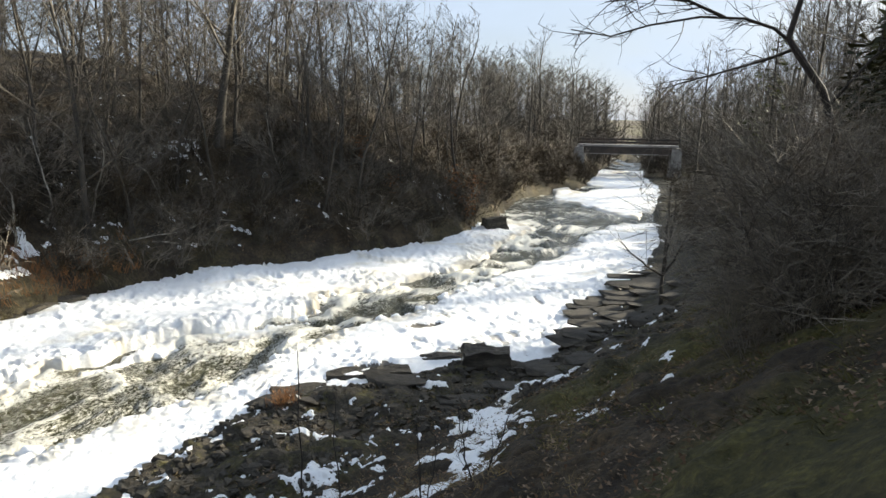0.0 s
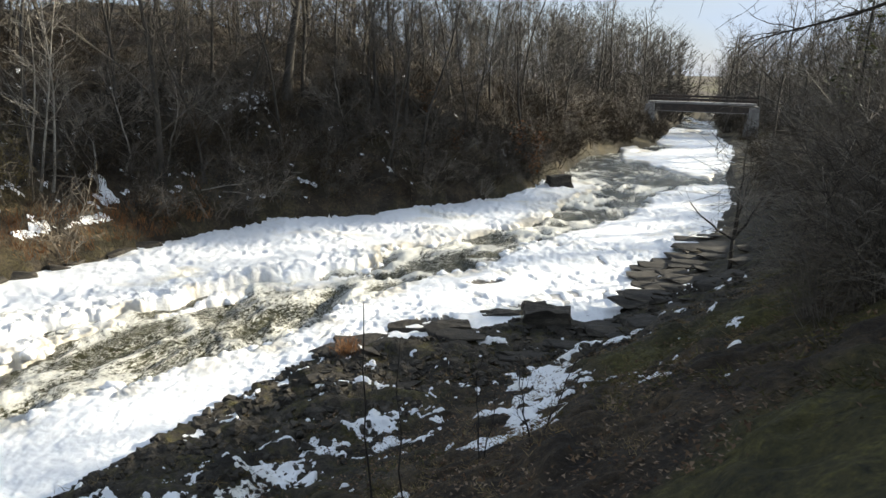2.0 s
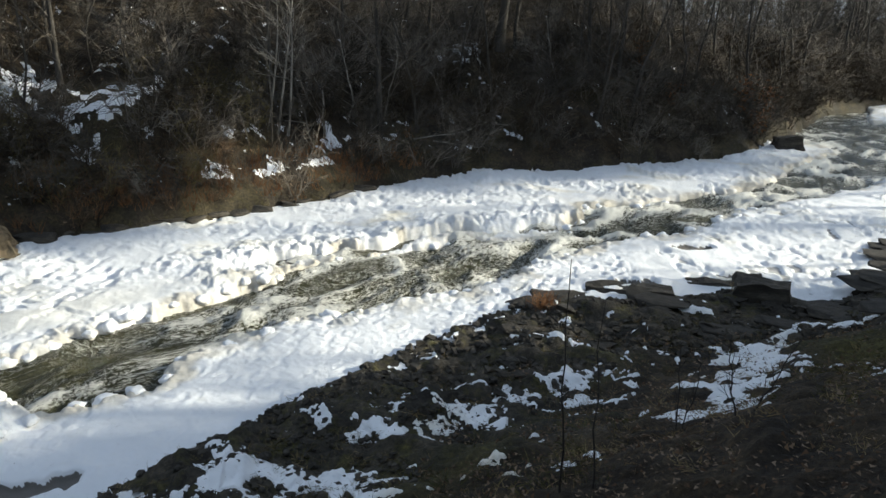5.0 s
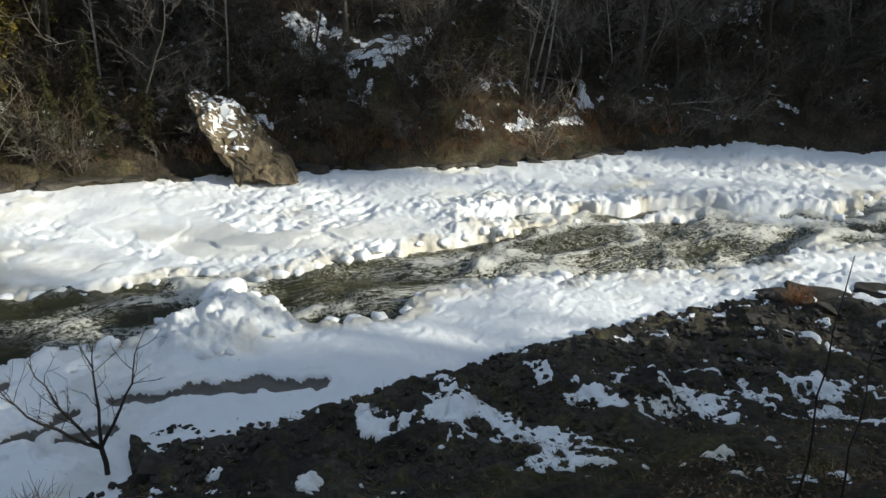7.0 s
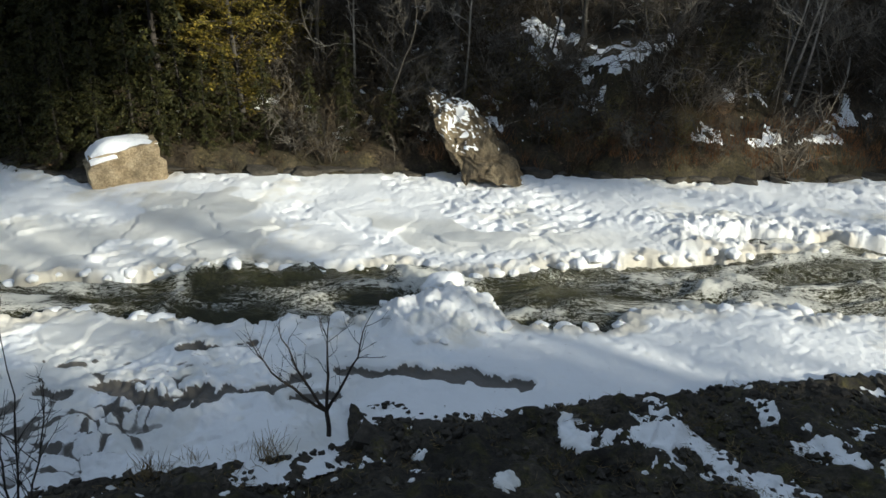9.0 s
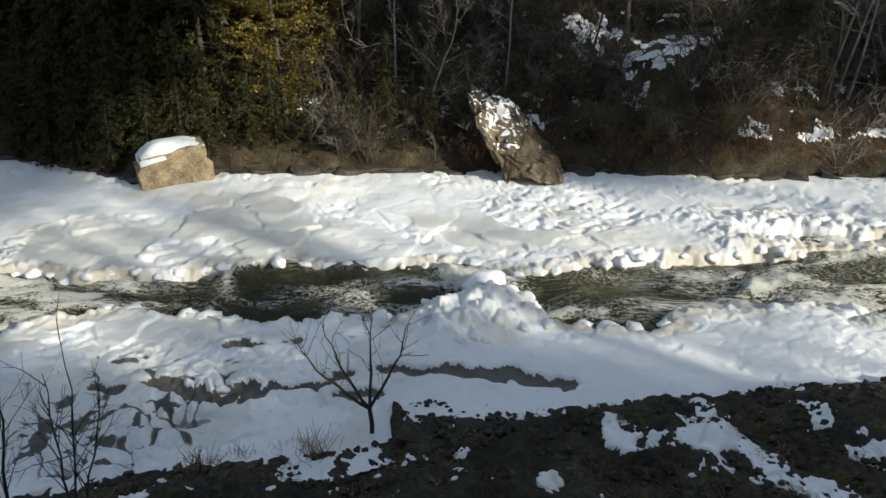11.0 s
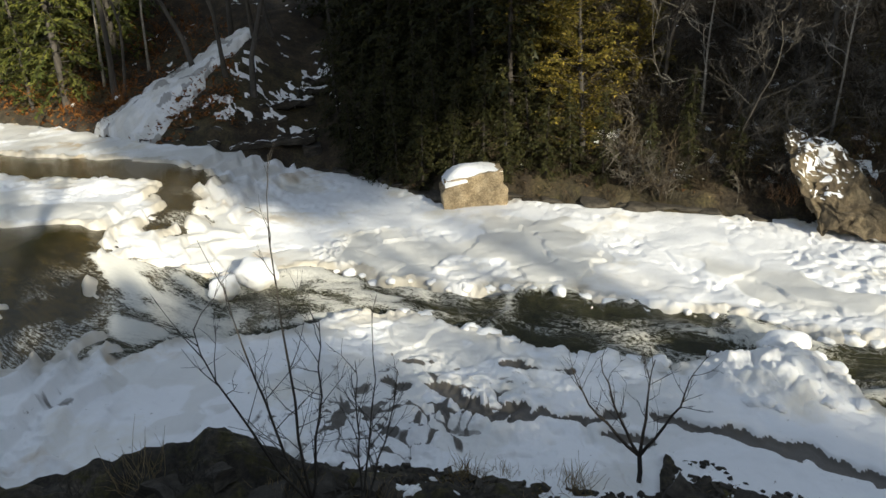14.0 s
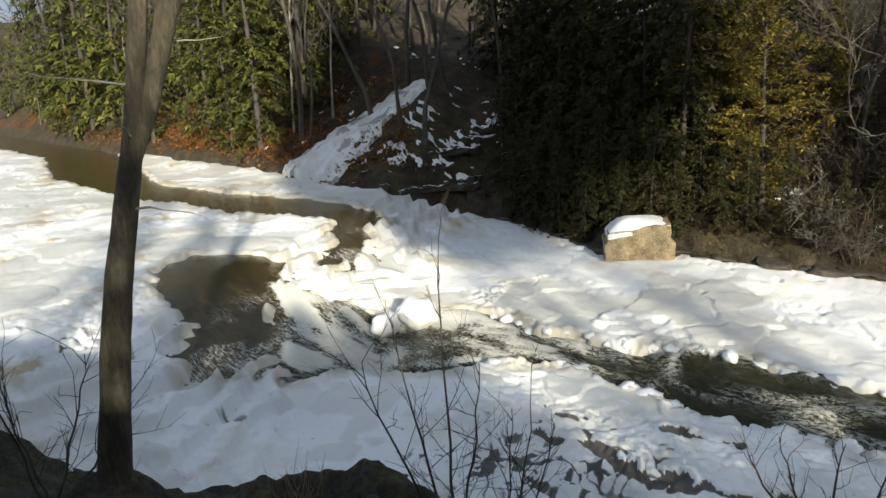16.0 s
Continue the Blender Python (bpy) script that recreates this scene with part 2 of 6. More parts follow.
# plan lines, from the upstream end to the downstream end
FAR_SHORE = [(-190, -230), (-96, -97), (-62, -50), (-44.2, -24.6), (-39.6, -19), (-36.2, -15.8), (-34.8, -12.6), (-35.4, -9.6), (-36.2, -7.2), (-34.6, -4.6), (-31.1, -2), (-29, -0.3), (-28.4, 2.6), (-25.4, 9.1),
             (-23.2, 13.5), (-21, 17), (-18.5, 20), (-16.5, 24.4), (-14.8, 29), (-12, 34), (-7.7, 37.7), (-2.9, 42.1), (2, 49), (4.3, 58), (9.3, 81), (21.8, 102), (29, 126), (60, 240)]
NEAR_SHORE = [(-120, -230), (-50, -90), (-22, -36), (-11.5, -17), (-9.4, -12), (-9.7, -8.6), (-11.6, -6), (-11, -3), (-10.6, -0.5), (-9.8, 2), (-9.7, 2.9), (-10.6, 3.3), (-10.5, 4.1), (-9.7, 4.5), (-9.0, 6.5), (-7.6, 11),
              (-6, 15.3), (-4.7, 18), (-1.3, 19.4), (0.8, 21.2), (3, 20.3), (4.6, 23), (6.9, 29.9), (9.8, 33.8), (14.4, 45), (31, 98), (37, 126), (70, 240)]
BANK_TOP = [(-60, -200), (-20, -60), (-9, -30), (-3.4, -9), (-1.7, -3), (-1.1, 0.1), (0.2, 1.0), (3, 3.5), (8, 10), (16, 22), (30, 52), (60, 120), (110, 240)]
CHANNEL_FAR = [(-21.4, -5.2), (-20, -1.5), (-19.3, 0.8), (-18.3, 3.4), (-17.5, 5.6), (-16.5, 6.9), (-15.1, 8.9), (-14.6, 11.4), (-13.1, 15.2), (-12, 18), (-11.6, 19.6),
               (-9.9, 22), (-9, 23.3), (-6.8, 23.6), (-5.3, 25.7), (-5.3, 29.5), (-3.5, 31.9), (-0.6, 34.8), (2.3, 39.2), (4.7, 47.2), (9.9, 58)]
CHANNEL_NEAR = [(-18.2, -5.6), (-17.6, -1.5), (-16.8, 0.7), (-15.3, 2), (-14.3, 4), (-14.2, 6.2), (-14.8, 7.4), (-13.7, 8.2), (-11.9, 8.2), (-11.4, 9.8), (-11.6, 11.4),
                (-10.6, 13.7), (-9.5, 14.8), (-8.8, 15.4), (-7.4, 17.6), (-5.8, 20.5), (-4.8, 23.5), (-2.9, 25.9), (-1.2, 27.7), (0.3, 31), (2.7, 35.1), (7.9, 42.7), (13.6, 58)]
POOL = [(-101, -103), (-70, -56.4), (-39, -28.3), (-35.3, -21.3), (-33.2, -15.8), (-31.3, -11.7), (-30.5, -10.1), (-27.8, -11.6), (-30, -18.3), (-33.6, -25.6), (-35.8, -29.9), (-42.8, -39.9), (-58, -54.2), (-75, -80)]
HOOK = [(-29, -11.6), (-27.6, -10.2), (-25.5, -9.8), (-22.7, -10.2), (-23.3, -10.5), (-25.1, -10.6), (-27.6, -11.8)]
CHUTE = [(-19.0, -14.7), (-21.8, -15.0), (-21.9, -12.1), (-21.7, -11.2), (-19.9, -10.7), (-17.9, -10.0), (-16.9, -9.3), (-15.4, -9.0), (-13.7, -9.7), (-14.2, -10.5), (-15.3, -10.6), (-16.0, -11.1), (-16.2, -12.4), (-17.3, -12.9)]
FALL = [(-15.7, -8.9), (-17.6, -9.8), (-19.9, -10.7), (-20.5, -9.6), (-20.4, -9.0), (-20.3, -7.8), (-21.2, -6.2), (-22.0, -4.6), (-20.8, -3.0), (-19.1, -1.5), (-18.0, -2.1), (-17.6, -3.5), (-17.0, -5.1), (-16.6, -7.2), (-15.4, -8.1)]
# the broken upper edge of the far ice, and the cracks of the near ice
STEP = [(-14.6, 16.6), (-13.7, 18.2), (-13.1, 18.9), (-12.5, 19.6), (-12.0, 20.4), (-11.2, 20.9), (-10.9, 21.7), (-10.2, 23.0), (-9.7, 24.0), (-9.0, 24.4), (-8.1, 24.6), (-7.3, 25.5), (-6.5, 26.5), (-5.9, 27.9)]
CRACKS = [([(-13.6, -0.7), (-13.0, -0.2), (-12.5, 0.1), (-12.2, 0.5), (-12.3, 1.1)], 0.17), ([(-11.9, 0.9), (-12.2, 1.4), (-12.0, 2.0), (-11.8, 2.3), (-11.9, 2.7)], 0.14), ([(-11.3, 2.5), (-11.1, 3.1)], 0.12),
          ([(-11.8, 3.6), (-11.4, 4.3), (-11.0, 4.9), (-10.5, 5.7)], 0.13), ([(-11.0, 4.9), (-10.5, 5.8), (-9.8, 6.5)], 0.20), ([(-13.9, -1.8), (-13.5, -1.4)], 0.16), ([(-14.3, 1.0), (-14.0, 1.7), (-13.9, 2.3)], 0.10),
          ([(-2.9, 20.3), (-1.6, 20.9)], 0.22), ([(-1.0, 25.0), (-0.2, 25.5)], 0.24), ([(0.6, 22.6), (1.4, 23.1)], 0.18)]
CHANNEL = CHANNEL_FAR + CHANNEL_NEAR[::-1]
RIVER = FAR_SHORE + NEAR_SHORE[::-1]
MIDDLE = [(-60, -60), (-30, -18), (-19.5, -6), (-18, 0), (-16, 5), (-14, 10), (-11, 16), (-7, 21.5), (-3, 27), (2, 36), (9, 52), (20, 90), (35, 130), (60, 230)]


def river_level(x, y):
    """The ice's mean level: a fall of two metres into the middle reach."""
    return 2.0 * smooth(-6, -13, y) - 0.4 * smooth(25, 100, y)


def lay(x, y):
    """Ground height, and whether the point is in the river."""
    x, y = np.asarray(x, float), np.asarray(y, float)
    wob = 0.35 * fbm(x * 0.7, y * 0.7, 3, 3)
    df = line_distance(x, y, FAR_SHORE)[0]
    dn = line_distance(x, y, NEAR_SHORE)[0]
    dp, _, ps = line_distance(x, y, BANK_TOP)
    wet = inside(x, y, RIVER)
    near = (~wet) & (dn < df)
    base = river_level(x, y)
    lip = (0.72 + 0.4 * fbm(x * 0.9, y * 0.9, 15, 3)) * smooth(0.1, 1.0, dn) * smooth(-1, -5, y) * (1 - smooth(-6, -9, y) * 0.8)
    shelf = 0.22 * fbm(x * 0.55, y * 0.55, 11, 4) + 0.05 * np.round(2.2 * fbm(x * 0.35 + y * 0.2, y * 0.5, 12, 2))
    low = base + 0.15 * smooth(0, 0.8, dn) + lip + 0.035 * dn + shelf * smooth(0, 0.7, dn)
    steep = 0.92 - 0.3 * smooth(2, 9, y) + 0.1 * smooth(0, -3, y)
    slope = np.where(ps < 0, 5.78 + 0.015 * np.minimum(dp, 40), 5.78 - steep * dp + 0.25 * fbm(x * 0.4, y * 0.4, 14, 4) * smooth(1.5, 4, dp))
    gap = slope - low
    zn = low + 0.5 * (gap + np.sqrt(gap * gap + 0.25 * smooth(0, 1, dp)))
    foot = np.exp(-(((x + 6.85) / 1.0) ** 2 + ((y + 6.35) / 0.8) ** 2))
    zn = zn + foot * np.clip(2.98 - zn, 0, 2)
    rise = 0.55 + 0.07 * np.sin(x * 0.11 + y * 0.17)
    d2 = df + wob
    zf = base + 0.1 + 0.65 * smooth(0, 0.7, d2) + rise * np.clip(d2 - 0.6, 0, 13) + 0.2 * np.clip(d2 - 13.6, 0, 30) + 0.35 * fbm(x * 0.3, y * 0.3, 5, 4) * smooth(0.5, 4, d2)
    zf = zf - (zf - base) * 0.35 * smooth(60, 110, y) + (6.0 * smooth(8, 45, d2) + 0.30 * np.clip(d2 - 10, 0, 60)) * smooth(-10, -40, y)
    bed = base - 1.3 * smooth(0, 2.0, df) * smooth(2.6, 4.5, dn) - 0.28 - 0.3 * smooth(0.1, 0.6, dn) + 0.08 * fbm(x * 1.1, y * 1.1, 17, 3)
    return np.where(wet, bed, np.where(near, zn, zf)), wet, near, df, dn


def height(x, y):
    return float(lay(np.array([x]), np.array([y]))[0][0])


def grid_mesh(name, X, Y, Z, keep, mat, attrs=(), first=None):
    """A mesh from a grid of heights, of the faces whose four corners are kept (and whose first corner is chosen)."""
    n, m = X.shape
    idx = np.arange(n * m).reshape(n, m)
    q = np.stack([idx[:-1, :-1], idx[1:, :-1], idx[1:, 1:], idx[:-1, 1:]], -1).reshape(-1, 4)
    k = keep.reshape(-1)
    q = q[k[q].all(1) & (True if first is None else first.reshape(-1)[q[:, 0]])]
    used = np.unique(q)
    renum = np.zeros(n * m, np.int64)
    renum[used] = np.arange(len(used))
    v = np.stack([X.reshape(-1), Y.reshape(-1), Z.reshape(-1)], -1)[used]
    me = bpy.data.meshes.new(name)
    me.vertices.add(len(v))
    me.vertices.foreach_set("co", v.astype(np.float32).reshape(-1))
    me.loops.add(q.size)
    me.loops.foreach_set("vertex_index", renum[q].astype(np.int32).reshape(-1))
    me.polygons.add(len(q))
    me.polygons.foreach_set("loop_start", np.arange(0, q.size, 4, dtype=np.int32))
    me.update(calc_edges=True)
    me.validate()
    me.polygons.foreach_set("use_smooth", np.ones(len(me.polygons), bool))
    for key, kind, arr in attrs:
        a = me.attributes.new(key, kind, "POINT")
        a.data.foreach_set("vector" if kind == "FLOAT_VECTOR" else "value", arr.reshape(n * m, -1)[used].astype(np.float32).reshape(-1))
    me.materials.append(mat)
    return me


def fan(az0, az1, step, radii):
    """A fan-shaped grid round the viewpoint: az in degrees anticlockwise from +y."""
    az = np.radians(np.arange(az0, az1 + step / 2, step))
    A, R_ = np.meshgrid(az, radii)
    return -np.sin(A) * R_, np.cos(A) * R_


def spread_radii(r0, r1, step, cap):
    """Radii whose steps look about alike from the eye."""
    r = [r0]
    while r[-1] < r1:
        r.append(r[-1] + min(cap(r[-1]), (r[-1] ** 2 + 56) / 7.5 * math.radians(step)))
    return np.array(r)


def relief(x, y):
    """The uneven lie of broken shale and tussocks."""
    return 0.05 * fbm(x * 3.1, y * 3.1, 8, 3) + 0.16 * np.clip(fbm(x * 1.6, y * 1.6, 9, 3), -0.1, 1) * smooth(24, 18, np.hypot(x, y)) * smooth(4.0, 6.5, np.hypot(x, y))


# ---- ground ----
radii = np.concatenate([np.linspace(0.05, 6, 20), spread_radii(6.2, 900, 0.2, lambda r: max(0.34, r * 0.04))])
az = np.radians(np.concatenate([np.arange(-45, 145, 0.42), np.arange(145, 315.1, 3.4)]))
A, R_ = np.meshgrid(az, radii)
GX, GY = -np.sin(A) * R_, np.cos(A) * R_
GZ, gwet, gnear, gdf, gdn = lay(GX, GY)
rocky = np.where(gnear, (1 - smooth(3.5, 7.5, gdn + 1.5 * fbm(GX * 0.5, GY * 0.5, 21, 3))) , 0.4 - 0.4 * smooth(0.2, 0.9, gdf + 0.5 * fbm(GX * 0.8, GY * 0.8, 22, 3)))
rocky = np.where(gwet, 1.0, rocky * (1 - 0.85 * smooth(-14, -20, GY)))
moss = np.where(gnear, smooth(0.0, 0.5, fbm(GX * 0.35, GY * 0.35, 31, 3)), 0.3 * smooth(-0.1, 0.3, fbm(GX * 0.5, GY * 0.5, 32, 3)) * smooth(12, 5, gdf))
GZ = GZ + np.where(gwet, 0, relief(GX, GY))


def ground_material():
    m, nt, b = material("ground", 0.95)
    v = coords(nt)
    n1, n2 = noise_tex(nt, v, 0.9, 5), noise_tex(nt, v, 9.0, 8, 0.72)

    def attr(k):
        a = nt.nodes.new("ShaderNodeAttribute")
        a.attribute_name = k
        return a.outputs["Fac"]

    litter = ramp(nt, n1, (0.3, (0.022, 0.016, 0.009)), (0.5, (0.054, 0.038, 0.021)), (0.7, (0.115, 0.083, 0.046)))
    mossy = ramp(nt, n1, (0.3, (0.040, 0.036, 0.010)), (0.7, (0.130, 0.115, 0.032)))
    rock = ramp(nt, n1, (0.3, (0.024, 0.020, 0.014)), (0.5, (0.060, 0.050, 0.036)), (0.7, (0.12, 0.10, 0.072)))
    c = mix(nt, attr("moss"), litter, mossy)
    n3 = noise_tex(nt, v, 2.3, 6, 0.7)
    rock = mix(nt, ramp(nt, n3, (0.5, (0, 0, 0)), (0.62, (0.8, 0.8, 0.8))), rock, mossy)
    c = mix(nt, attr("rock"), c, rock)
    c = mix(nt, 1.0, c, ramp(nt, n2, (0.32, (0.3, 0.3, 0.3)), (0.55, (1.0, 1.0, 1.0)), (0.72, (2.0, 1.9, 1.7))), "MULTIPLY")
    nt.links.new(c, b.inputs["Base Color"])
    bump(nt, b, n2, 1.0, 0.12)
    return m


ground = new("ground", grid_mesh("ground", GX, GY, GZ, np.ones(GX.shape, bool), ground_material(), (("rock", "FLOAT", rocky), ("moss", "FLOAT", moss))))
tagged(ground, "river gorge banks of shale, leaf litter and moss", "ground", kind="structure")

# ---- river: water and ice ----
def open_water(x, y):
    """Signed distance to open water: negative over water."""
    jag = 0.30 * fbm(x * 0.9, y * 0.9, 51, 4) + 0.10 * fbm(x * 4, y * 4, 52, 2) - 0.16 * np.abs(vnoise(x * 1.9, y * 1.9, 53))
    best = np.full(np.shape(x), 1e9)
    for poly, soft in ((CHANNEL, 1.0), (POOL, 1.0), (HOOK, 0.7), (CHUTE, 0.8), (FALL, 0.6)):
        d = line_distance(x, y, poly + poly[:1])[0]
        best = np.minimum(best, np.where(inside(x, y, poly), -d, d) + jag * soft)
    lanes = fbm(x * 0.16 - y * 0.03, y * 0.05, 55, 4) * 2.6 + 0.6
    down = smooth(50, 62, y)
    return best * (1 - down) + lanes * down


def cells(x, y, seed):
    """A pattern of random cells: a value for each, the distance to its middle, and to its border."""
    i0, j0 = np.floor(x), np.floor(y)
    f1, f2 = np.full(np.shape(x), 9.0), np.full(np.shape(x), 9.0)
    val = np.zeros(np.shape(x))
    for di in (-1, 0, 1):
        for dj in (-1, 0, 1):
            i, j = i0 + di, j0 + dj
            h = np.sin(i * 127.1 + j * 311.7 + seed * 17.3) * 43758.5453
            a = h - np.floor(h)
            h = np.sin(i * 269.5 + j * 183.3 + seed * 9.1) * 28001.8384
            b = h - np.floor(h)
            u, v = x - (i + 0.1 + 0.8 * a), y - (j + 0.1 + 0.8 * b)
            d = np.hypot(u, v)
            near = d < f1
            f2 = np.where(near, f1, np.minimum(f2, d))
            val = np.where(near, (a * 7.3 + b * 3.1) % 1.0, val)
            f1 = np.where(near, d, f1)
    return val, f1, f2 - f1


def domes(x, y, seed, size):
    """Rounded clumps of about that size."""
    val, mid, border = cells(x / size, y / size, seed)
    return (0.25 + 0.75 * val) * np.sqrt(np.clip(1 - (mid / 0.72) ** 2, 0, 1)), border


def ice_height(x, y):
    sdw = open_water(x, y)
    df = line_distance(x, y, FAR_SHORE)[0]
    dn = line_distance(x, y, NEAR_SHORE)[0]
    lev = river_level(x, y)
    q = lev / 0.4 + 0.9 * fbm(x * 0.4, y * 0.4, 108, 3)
    q = q - np.floor(q)
    lev = lev + 0.4 * (smooth(0.35, 0.6, q) - q) * smooth(0.05, 0.3, lev) * smooth(1.98, 1.8, lev)
    edge = np.clip(sdw, 0, None)
    farside = smooth(-1, 1, dn - df)
    up = smooth(-6, -9, y)
    wx, wy = x + 0.16 * vnoise(x * 2.1, y * 2.1, 91), y + 0.16 * vnoise(x * 2.1, y * 2.1, 92)
    (big, seam), (small, _), (tiny, _) = domes(wx, wy, 1, 0.62), domes(wx, wy, 2, 0.31), domes(wx, wy, 4, 0.16)
    split = smooth(0.16, 0.04, seam) * smooth(-0.3, 0.1, vnoise(x * 0.8, y * 0.8, 116))
    v3, _, b3 = cells(wx * 0.42 + 0.3 * vnoise(x * 0.7, y * 0.7, 93), wy * 0.42, 3)
    floes = 0.10 * (v3 - 0.5) - 0.05 * smooth(0.05, 0.0, b3)
    apron = smooth(5.2, 2.6, np.hypot((x + 8.8) * 1.0, (y - 10.5) * 0.5)) * smooth(0.3, 1.2, edge)
    # where the ice is heaped up in clumps
    ds, _, ss = line_distance(x, y, STEP)
    band = smooth(3.2, 0.6, ds + 0.8 * fbm(x * 0.6, y * 0.6, 61, 2)) * farside
    heap = np.maximum(0.9 * band, smooth(1.0, 0.6, np.hypot((x + 22.8) / 3.4, (y + 2.4) / 3.0)))
    ridge = smooth(1.0, 0.4, np.hypot((x + 13.0) / 3.2, (y + 1.6) / 5.0)) * (1 - up) * (0.45 + 0.55 * smooth(-0.1, 0.2, fbm(x * 0.5, y * 0.5, 76, 3)))
    mound = np.exp(-(((x + 13.2) / 1.3) ** 2 + ((y - 6.6) / 1.4) ** 2))
    heap = np.maximum(heap, np.maximum(0.75 * ridge, smooth(0.15, 0.45, mound)))
    heap = np.maximum(heap, 0.8 * up * smooth(-0.05, 0.25, fbm(x * 0.35, y * 0.35, 107, 3)))
    heap = np.maximum(heap, 0.55 * smooth(0.8, 0.15, edge) * (1 - apron))
    heap = np.maximum(heap, 0.2 * smooth(0.1, 0.35, fbm(x * 0.24, y * 0.24, 63, 4)))
    heap = np.maximum(heap, 0.8 * smooth(26, 34, y) * smooth(0.0, 0.3, fbm(x * 0.5, y * 0.3, 67, 3))) * (1 - 0.96 * apron)
    # flat sheets of flood water frozen grey
    glaze = smooth(0.05, 0.12, fbm(x * 0.33, y * 0.33, 75, 3)) * smooth(4.5, 3.0, edge) * smooth(0.3, 0.5, edge) * farside * (1 - apron) * (1 - band) * smooth(16, 10, y)
    glaze = np.maximum(glaze, smooth(1.0, 0.9, np.hypot((x + 24.0) / 2.4, (y - 2.4) / 2.2) + 0.3 * fbm(x * 0.9, y * 0.9, 62, 3)))
    glaze = np.maximum(glaze, smooth(0.12, 0.18, fbm(x * 0.3, y * 0.3, 79, 3)) * up * smooth(0.3, 0.8, edge))
    glaze = np.maximum(glaze, 0.7 * smooth(0.10, 0.24, fbm(x * 0.7, y * 0.7, 112, 4)) * (1 - farside) * smooth(6, 3, y) * (1 - apron) * smooth(0.2, 0.5, edge))
    heap = heap * (1 - 0.9 * glaze)
    thick = 0.31 + 0.08 * fbm(x * 0.35, y * 0.35, 64, 2) + 0.10 * band - 0.17 * up
    rim = np.exp(-((edge - 0.22) / 0.2) ** 2) * (1 - apron)
    shape = heap * (0.12 * big + 0.10 * small + 0.08 * tiny + 0.10 * np.abs(fbm(x * 3.4, y * 3.4, 69, 3)) - 0.09 * split - 0.12) + 0.09 * rim * (small + 0.6 * tiny) + floes * (0.35 + 0.65 * np.maximum(up, glaze)) * (1 - 0.9 * apron)
    shape = shape + 0.035 * fbm(x * 0.8, y * 0.8, 65, 3) * (1 - 0.6 * apron) + (0.007 + 0.02 * heap) * fbm(x * 6, y * 6, 110, 4, 0.7) * (1 - 0.8 * glaze)
    z = lev - 0.27 + thick * (1 - (0.36 + 0.34 * band) * np.exp(-edge / 0.06) - (0.64 - 0.34 * band) * np.exp(-edge / (0.6 + 0.25 * vnoise(x * 0.5, y * 0.5, 68)))) + shape * (1 - np.exp(-edge / 0.2))
    z = z + ridge * (0.05 * fbm(x * 3.3, y * 4.2, 117, 3, 0.65) - 0.06 * smooth(0.12, 0.03, np.abs(fbm(x * 1.1, y * 0.8, 118, 2))))
    # the upper edge of the far ice stands over a lower shelf, with a dark gap at its foot
    u = np.where(ss > 0, ds, -ds) + 0.22 * fbm(x * 1.5, y * 1.5, 96, 3)
    reach = smooth(15.8, 17.5, y) * smooth(29, 26, y)
    z = z - reach * smooth(0.06, -0.06, u) * smooth(-3.5, -2.6, u) * (0.24 + 0.06 * vnoise(x, y, 97))
    gap = np.exp(-((u + 0.26) / 0.15) ** 2) * smooth(-0.35, 0.1, vnoise(x * 0.75, y * 0.75, 98)) * reach
    z = z - 0.6 * gap
    z = z + 0.62 * mound * (1 - np.exp(-edge / 0.25))
    z = z + 0.12 * smooth(3, 0, df) * farside - 0.9 * smooth(0.02, -0.35, sdw)
    # small sharp hollows where the crust has fallen in
    lean = 0.5 * fbm(x * 2.3, y * 2.3, 62, 2)
    pits = smooth(0.40, 0.52, vnoise(x * 3.6 + lean, y * 2.3, 73)) + 0.8 * smooth(0.46, 0.6, vnoise(x * 5.6 + lean, y * 4.2, 89))
    pits = np.clip(pits, 0, 1) * smooth(-0.1, 0.2, fbm(x * 0.35, y * 0.35, 74, 3) + 0.25 * farside * smooth(7, 3, df)) * smooth(0.5, 0.9, edge) * (1 - 0.75 * apron) * (1 - 0.9 * glaze)
    z = z - 0.07 * pits
    deep = np.zeros(np.shape(x))
    for line, wide in CRACKS:
        d = line_distance(x + 0.12 * fbm(x * 2.2, y * 2.2, 77, 2), y + 0.12 * fbm(x * 2.2, y * 2.2, 78, 2), line)[0]
        deep = np.maximum(deep, smooth(wide * 1.45, wide * 0.95, d + 0.09 * fbm(x * 3.5, y * 3.5, 79, 2)))
        z = z + 0.06 * np.exp(-((d - wide * 2.0) / 0.2) ** 2)
    z = z - 0.13 * deep
    # dirt on the ridge, plus shade painted into cracks, seams, hollows and the gap
    dirt_shade = 0.55 * ridge * smooth(0.07, 0.02, np.abs(fbm(x * 1.1, y * 0.8, 118, 2))) + 0.8 * smooth(0.10, 0.02, b3 + 0.06 * vnoise(x * 3, y * 3, 104)) * ridge + 0.65 * split * np.maximum(ridge, 0.5 * heap * (1 - farside)) + 1.0 * smooth(0.42, 0.58, deep) + 0.6 * gap
    dirt_shade = dirt_shade + 0.75 * smooth(0.44, 0.56, vnoise(x * 4.6 + lean, y * 3.8, 105)) * ridge * smooth(-0.1, 0.2, fbm(x * 0.6, y * 0.6, 113, 3))
    dirt_shade = dirt_shade + 0.5 * pits * smooth(0.0, 0.3, fbm(x * 0.6, y * 0.6, 113, 3)) * np.where(farside > 0.5, 0.25, 1.0)
